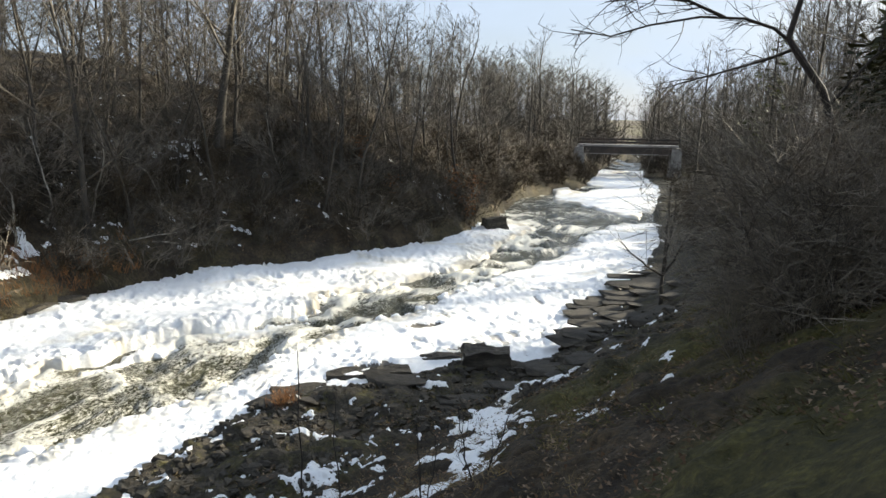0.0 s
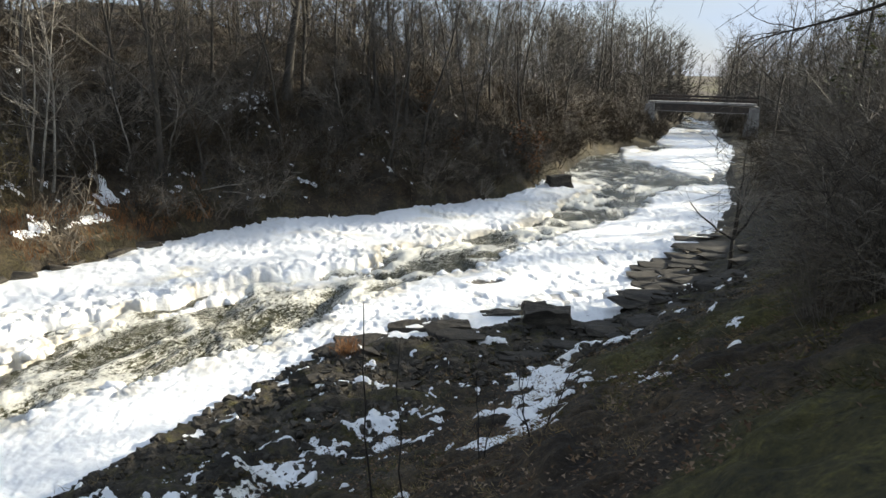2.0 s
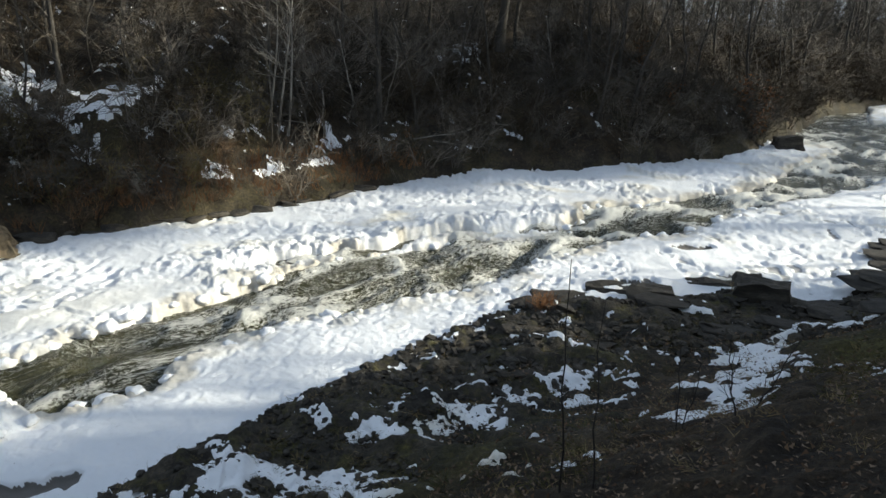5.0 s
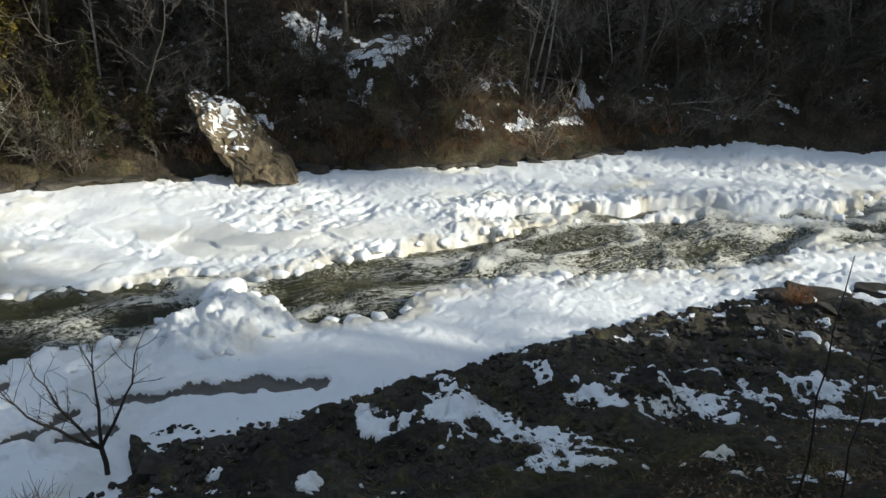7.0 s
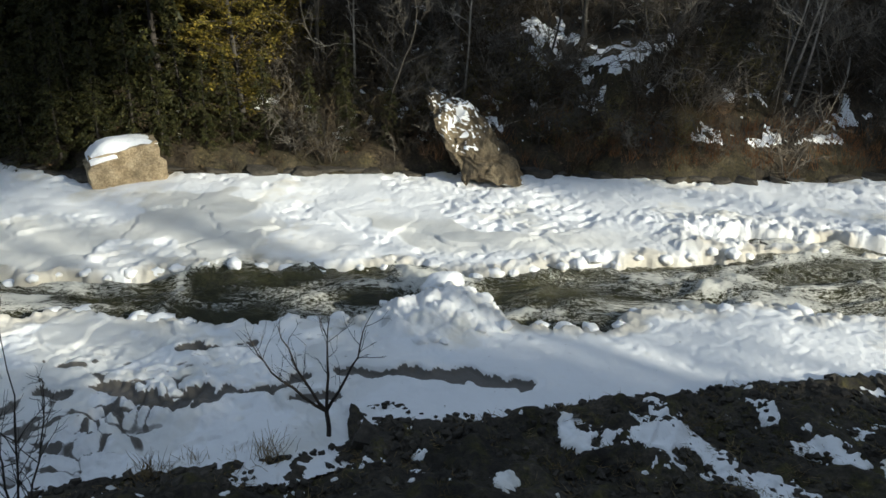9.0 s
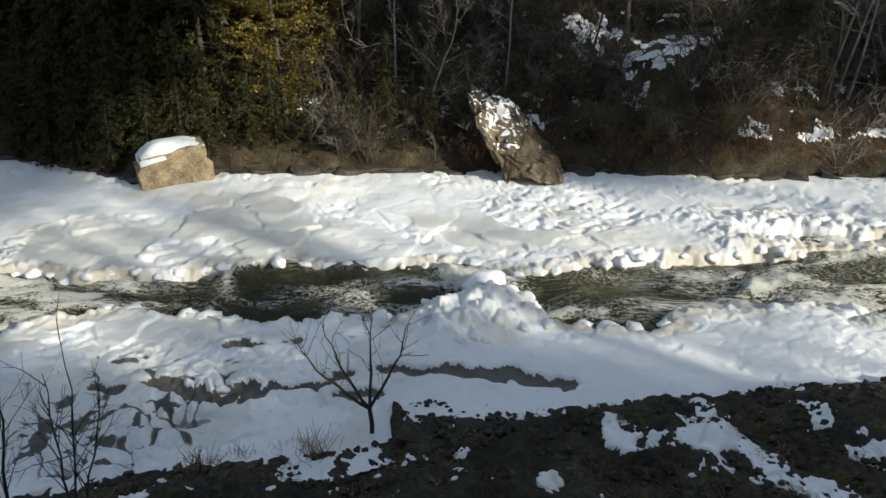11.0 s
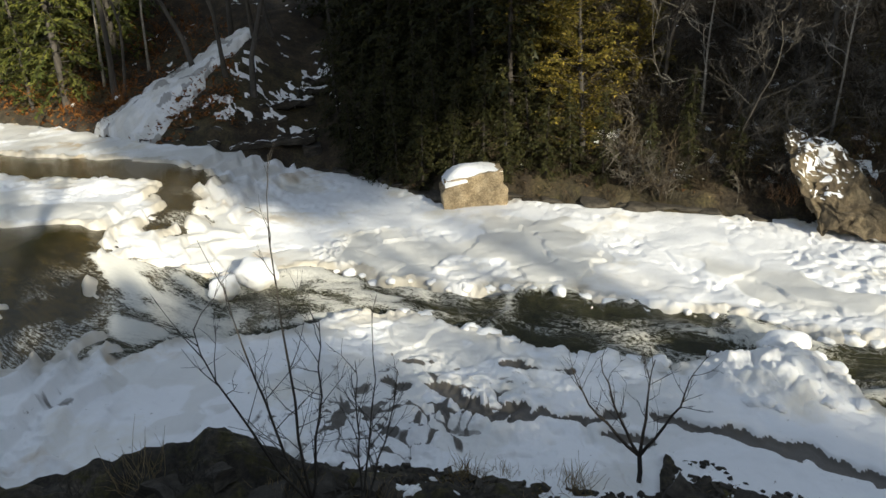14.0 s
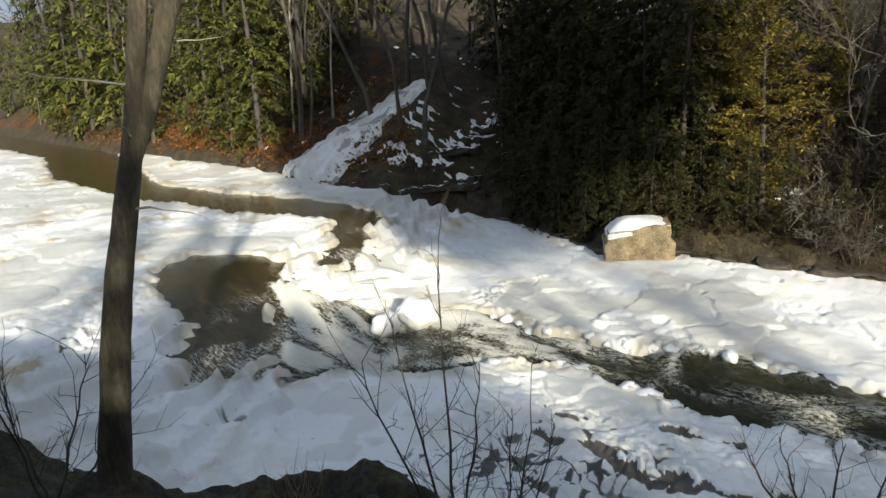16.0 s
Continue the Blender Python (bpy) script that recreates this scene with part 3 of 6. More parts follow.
    return z, sdw, df, dn, np.clip(heap, 0, 1), np.clip(glaze, 0, 1), np.clip(dirt_shade, 0, 1)


def over(mask, func, *grids):
    """The arrays that func gives at the masked points of the grids, filled up with zeros."""
    got = func(*(g[mask] for g in grids))
    full = []
    for g in got:
        a = np.zeros(mask.shape)
        a[mask] = g
        full.append(a)
    return full


def in_river(x, y, reach):
    return inside(x, y, RIVER) | (line_distance(x, y, FAR_SHORE)[0] < reach) | (line_distance(x, y, NEAR_SHORE)[0] < reach)


IX, IY = fan(-20, 140, 0.155, spread_radii(7.5, 150, 0.075, lambda r: 0.30))
iwet = in_river(IX, IY, 0.7)


def ice_field(x, y):
    z, sd, df, dn, rough, glaze, dirt_shade = ice_height(x, y)
    far = smooth(-1, 1, dn - df)
    stain = 0.85 * smooth(0.75, 0.0, sd + 0.5 * fbm(x * 0.8, y * 0.8, 71, 3)) + 0.35 * smooth(2.6, 0.4, sd + 1.2 * fbm(x * 0.5, y * 0.5, 72, 3)) * far
    seep = 0.75 * smooth(-5, -9, y) * smooth(0.0, 0.3, fbm(x * 0.5, y * 0.5, 98, 3)) + 0.9 * smooth(1.0, 0.4, np.hypot((x + 23.6) / 1.6, (y + 5.8) / 1.0))
    return z, sd, rough, glaze, dirt_shade, np.clip(stain, 0, 1), seep, line_distance(x, y, MIDDLE)[2]


IZ, isd, irough, iglaze, idirt_shade, stain, iseep, iside = over(iwet, ice_field, IX, IY)
for side, label in ((1, "thick snow-covered river ice along the far bank"), (-1, "lumpy snow-covered river ice along the near bank")):
    tagged(new("ice_shelf", grid_mesh("ice_shelf", IX, IY, IZ, iwet & (isd > -0.6), ICE, (("edge", "FLOAT", stain), ("rough", "FLOAT", irough), ("glaze", "FLOAT", iglaze * 0.85), ("seep", "FLOAT", iseep), ("dirt_shade", "FLOAT", idirt_shade)), iside * side > 0)), label, "ice", kind="structure")

def water_field(x, y):
    down = smooth(45, 70, y)
    fall = smooth(0.1, -0.6, np.where(inside(x, y, FALL), -1, 1) * line_distance(x, y, FALL + FALL[:1])[0] + 0.4 * fbm(x * 0.7, y * 0.7, 83, 2))
    wild = smooth(-10.5, -7, y) * (1 - 0.5 * down) * (0.7 + 0.3 * fbm(x * 0.2, y * 0.2, 82, 2))
    along, across = 0.45 * x + 0.893 * y + 0.7 * fbm(x * 0.4, y * 0.4, 84, 2), 0.45 * y - 0.893 * x + 0.5 * fbm(x * 0.3, y * 0.3, 81, 2)
    crest = 1 - np.abs(fbm(along * 0.34, across * 0.62, 85, 2))
    waves = wild * (1 - 0.6 * fall) * (0.40 * (crest - 0.45) + 0.18 * fbm(along * 0.9, across * 1.5, 87, 3) + 0.10 * np.abs(fbm(along * 2.2, across * 3.4, 86, 3)))
    z = river_level(x, y) - 0.27 + waves + 0.06 * fall
    lively = 0.46 + 0.26 * smooth(9, 14, y) * smooth(27, 22, y) + 0.12 * smooth(20, 30, y) - 0.16 * smooth(4.5, 2.5, np.hypot(x + 16.5, (y - 5.5) * 0.7))
    foam = wild * (lively - 0.24 + 0.42 * smooth(0.55, 1.0, crest) + 0.30 * fbm(along * 0.22, across * 0.7, 88, 3)) + 0.2 * np.clip(waves * 4, -1, 1) * wild
    foam = np.maximum(foam, fall * (0.40 + 0.55 * fbm(along * 0.5, across * 1.2, 90, 3)))
    foam = np.maximum(foam, 0.30 * smooth(-12.0, -10.0, y) * smooth(-6, -9, y) * smooth(0.0, 0.3, fbm(x * 0.6, y * 0.9, 89, 3)))
    return z, along, across, np.clip(foam, 0, 1), 1 - smooth(-9.5, -8, y)


WX, WY = fan(-24, 142, 0.16, spread_radii(7.5, 260, 0.12, lambda r: 0.6))
wkeep = in_river(WX, WY, 0.4)
wkeep[wkeep] = (open_water(WX[wkeep], WY[wkeep]) < 0.5) | (line_distance(WX[wkeep], WY[wkeep], STEP)[0] < 0.7)
WZ, along, across, foam, still = over(wkeep, water_field, WX, WY)
water = new("river_water", grid_mesh("river_water", WX, WY, WZ, wkeep, WATER, (("flow", "FLOAT_VECTOR", np.stack([along, across, 0 * along], -1)), ("wild", "FLOAT", foam), ("still", "FLOAT", still))))
tagged(water, "olive-brown river water in foaming rapids", "water", kind="structure")

# ---- builders ----
rng = random.Random(7)


class Tubes:
    """Collects tapered tubes and flat leaves into one mesh."""

    def __init__(self):
        self.v, self.f = [], []

    def tube(self, pts, radii, sides=5, cap=True):
        pts = [Vector(p) for p in pts]
        base = len(self.v)
        ref = Vector((0.3, 0.9, 0.2))
        for i, (p, r) in enumerate(zip(pts, radii)):
            d = (pts[min(i + 1, len(pts) - 1)] - pts[max(i - 1, 0)]).normalized()
            a = d.cross(ref)
            if a.length < 1e-3:
                a = d.cross(Vector((1, 0, 0)))
            a.normalize()
            b = d.cross(a)
            for k in range(sides):
                t = 2 * math.pi * k / sides
                self.v.append(p + a * (r * math.cos(t)) + b * (r * math.sin(t)))
        for i in range(len(pts) - 1):
            for k in range(sides):
                q = base + i * sides
                self.f.append((q + k, q + (k + 1) % sides, q + sides + (k + 1) % sides, q + sides + k))
        if cap:
            self.f.append(tuple(base + (len(pts) - 1) * sides + k for k in range(sides)))

    def leaf(self, p, along, across):
        b = len(self.v)
        p, along, across = Vector(p), Vector(along), Vector(across)
        self.v += [p - across * 0.5, p + along * 0.45 - across * 0.15 + across * 0, p + along, p + along * 0.5 + across * 0.6]
        self.f.append((b, b + 1, b + 2, b + 3))

    def blade(self, p, q, w):
        """A hair-thin twig."""
        b = len(self.v)
        p, q = Vector(p), Vector(q)
        side = (q - p).cross(Vector((0.31, -0.83, 0.46)))
        side = side.normalized() * (w * 0.5) if side.length > 1e-6 else Vector((w * 0.5, 0, 0))
        self.v += [p - side, p + side, q]
        self.f.append((b, b + 1, b + 2))

    def mesh(self, name, mat, smooth_faces=True):
        me = bpy.data.meshes.new(name)
        me.from_pydata([tuple(p) for p in self.v], [], self.f)
        me.materials.append(mat)
        if smooth_faces:
            me.polygons.foreach_set("use_smooth", np.ones(len(me.polygons), bool))
        return me


def mesh_part(name, me, parent, label=""):
    ob = new(name, me)
    ob.parent = parent
    if label:
        ob["label"] = label
    return ob


def bm_mesh(name, bm, mat, smooth_faces=False):
    me = bpy.data.meshes.new(name)
    bm.to_mesh(me)
    bm.free()
    me.materials.append(mat)
    me.polygons.foreach_set("use_smooth", np.full(len(me.polygons), smooth_faces))
    return me


def wander(start, direction, length, n, bend, r, lift=0.0):
    """Points of a crooked shoot."""
    p, d = Vector(start), Vector(direction).normalized()
    pts = [p.copy()]
    for _ in range(n):
        d = (d + Vector((r.gauss(0, bend), r.gauss(0, bend), r.gauss(0, bend) + lift))).normalized()
        p = p + d * (length / n)
        pts.append(p.copy())
    return pts


def sample(pts, t):
    x = t * (len(pts) - 1)
    i = min(int(x), len(pts) - 2)
    return pts[i].lerp(pts[i + 1], x - i), (pts[i + 1] - pts[i]).normalized()


def bare_tree(seed, h, r0, limbs=13, subs=5, fine=7, start=0.3, open_=0.9, mats=(None, None), lean=(0, 0), bend=0.06, name="bare_tree"):
    """A leafless tree: an Empty with its trunk and its crown of limbs and twigs."""
    r = random.Random(seed)
    top = new(name)
    trunk, crown = Tubes(), Tubes()
    path = wander((0, 0, -0.3), (lean[0], lean[1], 1), h + 0.3, 9, bend, r, 0.03)
    trunk.tube(path, [r0 * (1.35 if i == 0 else 1) * (1 - 0.9 * i / 9) + 0.008 for i in range(10)], 7)
    for k in range(limbs):
        t = start + (0.97 - start) * ((k + r.random()) / limbs)
        p, d = sample(path, t)
        a = r.uniform(0, 2 * math.pi)
        out = Vector((math.cos(a), math.sin(a), r.uniform(0.35, 1.25)))
        ln = h * (0.40 * (1.05 - t) + 0.10) * r.uniform(0.7, 1.3) * open_
        rad = r0 * (1 - 0.85 * t) * 0.45
        lp = wander(p, out, ln, 5, 0.16, r, 0.06)
        crown.tube(lp, [rad * (1 - 0.85 * i / 5) + 0.006 for i in range(6)], 3, False)
        for _ in range(subs):
            q, qd = sample(lp, r.uniform(0.25, 0.98))
            so = (qd * 0.8 + Vector((r.gauss(0, 0.6), r.gauss(0, 0.6), r.gauss(0.2, 0.4)))).normalized()
            sl = ln * r.uniform(0.25, 0.55)
            sp = wander(q, so, sl, 2, 0.2, r, 0.05)
            crown.tube(sp, [rad * 0.4 + 0.005, rad * 0.24 + 0.005, 0.004], 3, False)
            for _ in range(fine):
                q2, d2 = sample(sp, r.uniform(0.15, 1.0))
                fo = (d2 + Vector((r.gauss(0, 0.6), r.gauss(0, 0.6), r.gauss(0.15, 0.45)))).normalized()
                e = q2 + fo * sl * r.uniform(0.25, 0.6)
                crown.blade(q2, e, 0.024)
                crown.blade(q2.lerp(e, 0.4), q2.lerp(e, 0.4) + (fo + Vector((r.gauss(0, 0.6), r.gauss(0, 0.6), r.gauss(0.1, 0.5)))) * sl * 0.22, 0.018)
    mesh_part("trunk", trunk.mesh("trunk", mats[0]), top)
    mesh_part("crown", crown.mesh("crown", mats[1]), top)
    return top


def bush_into(t, r, h, stems, spread, subs, fine, thick, w=0.018, twigs=None):
    """The crooked stems and twigs of one leafless bush."""
    twigs = twigs or t
    for _ in range(stems):
        a = r.uniform(0, 2 * math.pi)
        o = Vector((math.cos(a) * r.random() * 0.35, math.sin(a) * r.random() * 0.35, -0.15))
        d = Vector((math.cos(a) * spread * r.random(), math.sin(a) * spread * r.random(), 1))
        ln = h * r.uniform(0.5, 1.05)
        p = wander(o, d, ln, 4, 0.15, r, -0.02)
        t.tube(p, [thick * (1 - 0.8 * i / 4) + w * 0.15 for i in range(5)], 3, False)
        for _ in range(subs):
            q, qd = sample(p, r.uniform(0.12, 0.97))
            so = (qd * 0.6 + Vector((r.gauss(0, 0.65), r.gauss(0, 0.65), r.gauss(0.05, 0.4)))).normalized()
            sl = ln * r.uniform(0.18, 0.45)
            e = q + so * sl + Vector((r.gauss(0, 0.05), r.gauss(0, 0.05), r.gauss(0, 0.05)))
            twigs.blade(q, e, w * 1.2)
            for _ in range(fine):
                q2 = q.lerp(e, r.uniform(0.05, 1.0))
                twigs.blade(q2, q2 + (so * 0.7 + Vector((r.gauss(0, 0.7), r.gauss(0, 0.7), r.gauss(0, 0.55)))) * sl * r.uniform(0.3, 0.8), w)


def shrub(seed, h, stems, mat, spread=0.55, name="shrub", subs=6, fine=7, thick=0.014, w=0.018):
    """A leafless many-stemmed bush: its stems and its twigs."""
    top, t, tw = new(name), Tubes(), Tubes()
    bush_into(t, random.Random(seed), h, stems, spread, subs, fine, thick, w, tw)
    mesh_part("stem_clump", t.mesh("stem_clump", mat), top)
    mesh_part("twig_spray", tw.mesh("twig_spray", mat, False), top)
    return top


def strew(name, protos, spots, mat, label, category, smin=0.7, smax=1.3, seed=1):
    """Copies of small growth, too many to count, joined into one mesh."""
    r = np.random.RandomState(seed)
    arrays = [(np.array([tuple(p) for p in t.v]), np.concatenate([np.array(f) for f in t.f]), np.array([len(f) for f in t.f])) for t in protos]
    V, L, N, base = [], [], [], 0
    for i, (x, y, z) in enumerate(spots):
        v, l, n = arrays[i % len(arrays)]
        a, k, up = r.uniform(0, 2 * math.pi), r.uniform(smin, smax), r.uniform(0.8, 1.2)
        c, sn = math.cos(a) * k, math.sin(a) * k
        V.append(np.stack([x + v[:, 0] * c - v[:, 1] * sn, y + v[:, 0] * sn + v[:, 1] * c, z + v[:, 2] * k * up], -1))
        L.append(l + base)
        N.append(n)
        base += len(v)
    V, L, N = np.concatenate(V), np.concatenate(L), np.concatenate(N)
    me = bpy.data.meshes.new(name)
    me.vertices.add(len(V))
    me.vertices.foreach_set("co", V.astype(np.float32).reshape(-1))
    me.loops.add(len(L))
    me.loops.foreach_set("vertex_index", L.astype(np.int32))
    me.polygons.add(len(N))
    me.polygons.foreach_set("loop_start", (np.cumsum(N) - N).astype(np.int32))
    me.update(calc_edges=True)
    me.materials.append(mat)
    return tagged(new(name, me), label, category, kind="stuff")


def clear_of(spots, rounds):
    """The spots that lie outside all the rounds (x, y, radius)."""
    return [p for p in spots if all((p[0] - x) ** 2 + (p[1] - y) ** 2 > q * q for x, y, q in rounds)]


def conifer(seed, h, width, mat, droop=-0.25, start=0.06, dense=1.0, leaf=0.2, name="conifer", column=False, girth=0.014, sprays=24, bark=None):
    """An evergreen: trunk, boughs, and a crown of many small sprays."""
    r = random.Random(seed)
    top = new(name)
    trunk, bough, crown = Tubes(), Tubes(), Tubes()
    path = wander((0, 0, -0.3), (0, 0, 1), h + 0.3, 8, 0.02, r, 0.05)
    trunk.tube(path, [h * girth * (1 - 0.93 * i / 8) + 0.01 for i in range(9)], 7)
    n = int(h * 13 * dense)
    for k in range(n):
        t = start + (0.99 - start) * (k + r.random()) / n
        p, _ = sample(path, t)
        a = r.uniform(0, 2 * math.pi)
        if column:
            shape = min(1.0, 0.55 + 1.6 * (t - start)) * (1 - max(0, t - 0.45) / 0.58) ** 0.8
        else:
            shape = (1 - t) ** 0.8 * min(1, 0.5 + 3 * (t - start)) + 0.06
        ln = width * shape * r.uniform(0.55, 1.2)
        d = Vector((math.cos(a), math.sin(a), (0.55 if column else 0.1) + r.gauss(0, 0.15)))
        bp = wander(p, d, ln, 3, 0.1, r, droop * 0.6)
        bough.tube(bp, [0.022, 0.015, 0.009, 0.004], 3, False)
        m = max(8, int(ln * sprays))
        for j in range(m):
            q, qd = sample(bp, 0.12 + 0.88 * (j + r.random()) / m)
            side = qd.cross(Vector((0, 0, 1)))
            if side.length < 1e-3:
                continue
            side.normalize()
            s = r.choice((-1, 1))
            al = (qd * r.uniform(0.3, 1) + side * s * r.uniform(0.2, 1.1) + Vector((0, 0, r.gauss(droop * 0.8, 0.4)))).normalized()
            ac = al.cross(Vector((r.gauss(0, 0.5), r.gauss(0, 0.5), 1))).normalized()
            sz = leaf * r.uniform(0.5, 1.3)
            crown.leaf(q + Vector((r.gauss(0, 0.06), r.gauss(0, 0.06), r.gauss(0, 0.06))), al * sz * 1.5, ac * sz * 0.75)
    mesh_part("trunk", trunk.mesh("trunk", bark or BARK), top)
    mesh_part("branch_frame", bough.mesh("branch_frame", bark or BARK), top)["kind"] = "stuff"
    mesh_part("crown", crown.mesh("crown", mat, False), top)
    return top


def stone_mesh(name, seed, mat, sx=1.0, sy=0.7, sz=0.35, n=16, bevel=0.03):
    """An angular stone: a hull of random corners with worn edges."""
    r = random.Random(seed)
    bm = bmesh.new()
    for _ in range(n):
        u = [r.uniform(-1, 1) for _ in range(3)]
        k = max(abs(c) for c in u) ** 0.6
        bm.verts.new((u[0] / k * sx * 0.5, u[1] / k * sy * 0.5, u[2] / k * sz * 0.5))
    res = bmesh.ops.convex_hull(bm, input=bm.verts)
    bmesh.ops.delete(bm, geom=[g for g in res["geom_interior"] if isinstance(g, bmesh.types.BMVert)], context="VERTS")
    if bevel:
        bmesh.ops.bevel(bm, geom=list(bm.edges), offset=bevel, segments=1, affect="EDGES", profile=0.6)
    return bm_mesh(name, bm, mat)


def rugged(name, seed, mat, dims, cuts=5, rough=0.06, shape=None):
    """A block with broken, uneven faces: a box cut fine, shaped by `shape` and roughened."""
    bm = bmesh.new()
    bmesh.ops.create_cube(bm, size=1.0)
    bmesh.ops.subdivide_edges(bm, edges=list(bm.edges), cuts=cuts, use_grid_fill=True)
    for v in bm.verts:
        p = Vector(v.co)
        q = Vector((p.x * dims[0], p.y * dims[1], p.z * dims[2]))
        if shape:
            q = Vector(shape(p, q))
        d = noise.noise_vector(q * 1.3 + Vector((seed, 0, 0))) * rough * 2 + noise.noise_vector(q * 4.1 + Vector((0, seed, 0))) * rough
        v.co = q + d
    bmesh.ops.recalc_face_normals(bm, faces=list(bm.faces))
    return bm_mesh(name, bm, mat)


def set_on(ob, x, y, dz=0.0, turn=0.0, scale=1.0, z=None):
    z = height(x, y) if z is None else z
    return copy_thing(ob, pose(x, y, z + dz, 0, 0, turn) @ Matrix.Diagonal((scale, scale, scale, 1)))


def place_first(ob, x, y, dz=0.0, turn=0.0, scale=1.0, z=None):
    z = height(x, y) if z is None else z
    ob.matrix_basis = pose(x, y, z + dz, 0, 0, turn) @ Matrix.Diagonal((scale, scale, scale, 1))
    return ob


def scatter(protos, spots, label, category, group, smin=0.8, smax=1.2, dz=-0.05):
    """Copies of the prototypes at the spots; each prototype itself takes the first ones."""
    spots = [p if len(p) == 3 else (*p, height(*p)) for p in spots]
    for i, (x, y, z) in enumerate(spots):
        ob = protos[i % len(protos)]
        s, a = rng.uniform(smin, smax), rng.uniform(0, 360)
        if i < len(protos):
            place_first(ob, x, y, dz, a, s, z)
            tagged(ob, label, category, group)
        else:
            set_on(ob, x, y, dz, a, s, z)


def spots_on_bank(n, far, d0, d1, az0, az1, r0, r1, gap=1.2, seed=1, power=1.0):
    """Random places on a bank, with their heights: d0 to d1 metres inland, in a stretch of the plan."""
    r = np.random.RandomState(seed)
    got, taken, tries = [], set(), 0
    while len(got) < n and tries < 60:
        tries += 1
        a = np.radians(r.uniform(az0, az1, max(400, n)))
        q = r.uniform(0, 1, max(400, n)) ** power * (r1 - r0) + r0
        X, Y = -np.sin(a) * q, np.cos(a) * q
        z, wet, near, df, dn = lay(X, Y)
        d = df if far else dn
        ok = (~wet) & (near != far) & (d > d0) & (d < d1)
        for x, y, h in zip(X[ok].tolist(), Y[ok].tolist(), z[ok].tolist()):
            i, j = int(x // gap), int(y // gap)
            if len(got) < n and not any((i + u, j + v) in taken for u in (-1, 0, 1) for v in (-1, 0, 1) if not (u and v)):
                taken.add((i, j))
                got.append((x, y, h))
    return got


def az_place(az_, dist):
    return -math.sin(radians(az_)) * dist, math.cos(radians(az_)) * dist


# ---- the bridge downstream ----
def bridge():
    top = new("bridge")
    x0, y0, x1, y1 = 25.0, 126.0, 41.6, 121.4
    ang, ln = math.degrees(math.atan2(y1 - y0, x1 - x0)), math.hypot(x1 - x0, y1 - y0)

    def box(name, cx, cy, cz, dx, dy, dz, mat, label=""):
        bm = bmesh.new()
        bmesh.ops.create_cube(bm, size=1.0)
        for v in bm.verts:
            v.co = (v.co.x * dx + cx, v.co.y * dy + cy, v.co.z * dz + cz)
        bmesh.ops.bevel(bm, geom=list(bm.edges), offset=0.03, segments=1, affect="EDGES")
        return mesh_part(name, bm_mesh(name, bm, mat), top, label)

    box("deck", 0, 0, 5.2, ln, 6.0, 0.35, CONCRETE, "grey concrete deck")
    for sy in (-2.6, 0, 2.6):
        box("girder", 0, sy, 4.4, ln - 0.6, 0.3, 1.2, STEEL)
        # the near flange is coloured pale to draw its sunlit edge
        box("flange", 0, sy, 3.75, ln - 0.6, 0.55, 0.1, CONCRETE if sy < 0 else STEEL)
    for sy in (-2.9, 2.9):
        for k in range(9):
            box("railing_post", -ln / 2 + 0.5 + k * (ln - 1) / 8, sy, 5.9, 0.12, 0.12, 1.05, STEEL)
        for zz in (5.75, 6.3):
            box("rail", 0, sy, zz, ln, 0.08, 0.3, STEEL)
    for sx in (-1, 1):
        bm = bmesh.new()
        bmesh.ops.create_cube(bm, size=1.0)
        for v in bm.verts:
            v.co = (v.co.x * (2.2 if v.co.z < 0 else 1.5) + sx * (ln / 2 - 0.3), v.co.y * 7.0, v.co.z * 6.0 + 1.9)
        mesh_part("abutment", bm_mesh("abutment", bm, CONCRETE), top, "pale concrete abutment")
    top.matrix_basis = pose((x0 + x1) / 2, (y0 + y1) / 2, 0, 0, 0, ang)
    tagged(top, "dark steel girder road bridge over the icy river", "bridge")


bridge()

# ---- rocks ----
def snow_block():
    top = new("boulder")

    def shape(p, q):
        slant = 0.52 * p.x + 0.05
        if p.z > 0:
            return (q.x * (0.90 if p.x < 0 else 0.84), q.y * 0.86, q.z + slant * p.z * 2.0 * 0.9)
        return q

    mesh_part("stone", rugged("stone", 3.0, BLOCK, (2.75, 2.0, 1.25), 7, 0.06, shape), top, "tan sandstone block")

    def cap(p, q):
        e = max(abs(p.x), abs(p.y)) * 2
        z = 0.545 + 0.47 * p.x + (0.05 + 0.42 * max(0.0, 1 - e ** 2.4) * (1 - 1.1 * p.x) if p.z > 0 else -0.12)
        return (q.x * 0.98 - 0.06, q.y, z)

    mesh_part("snow_cap", rugged("snow_cap", 5.0, SNOW, (2.45, 1.75, 0.5), 9, 0.02, cap), top, "white rounded snow cap")
    for c in top.children:
        if c.name.startswith("snow_cap"):
            c.data.polygons.foreach_set("use_smooth", np.ones(len(c.data.polygons), bool))
    top.matrix_basis = pose(-28.7, 1.05, 0.75, 0, 0, 93)
    tagged(top, "tan sandstone boulder capped with snow on the ice", "boulder")


snow_block()


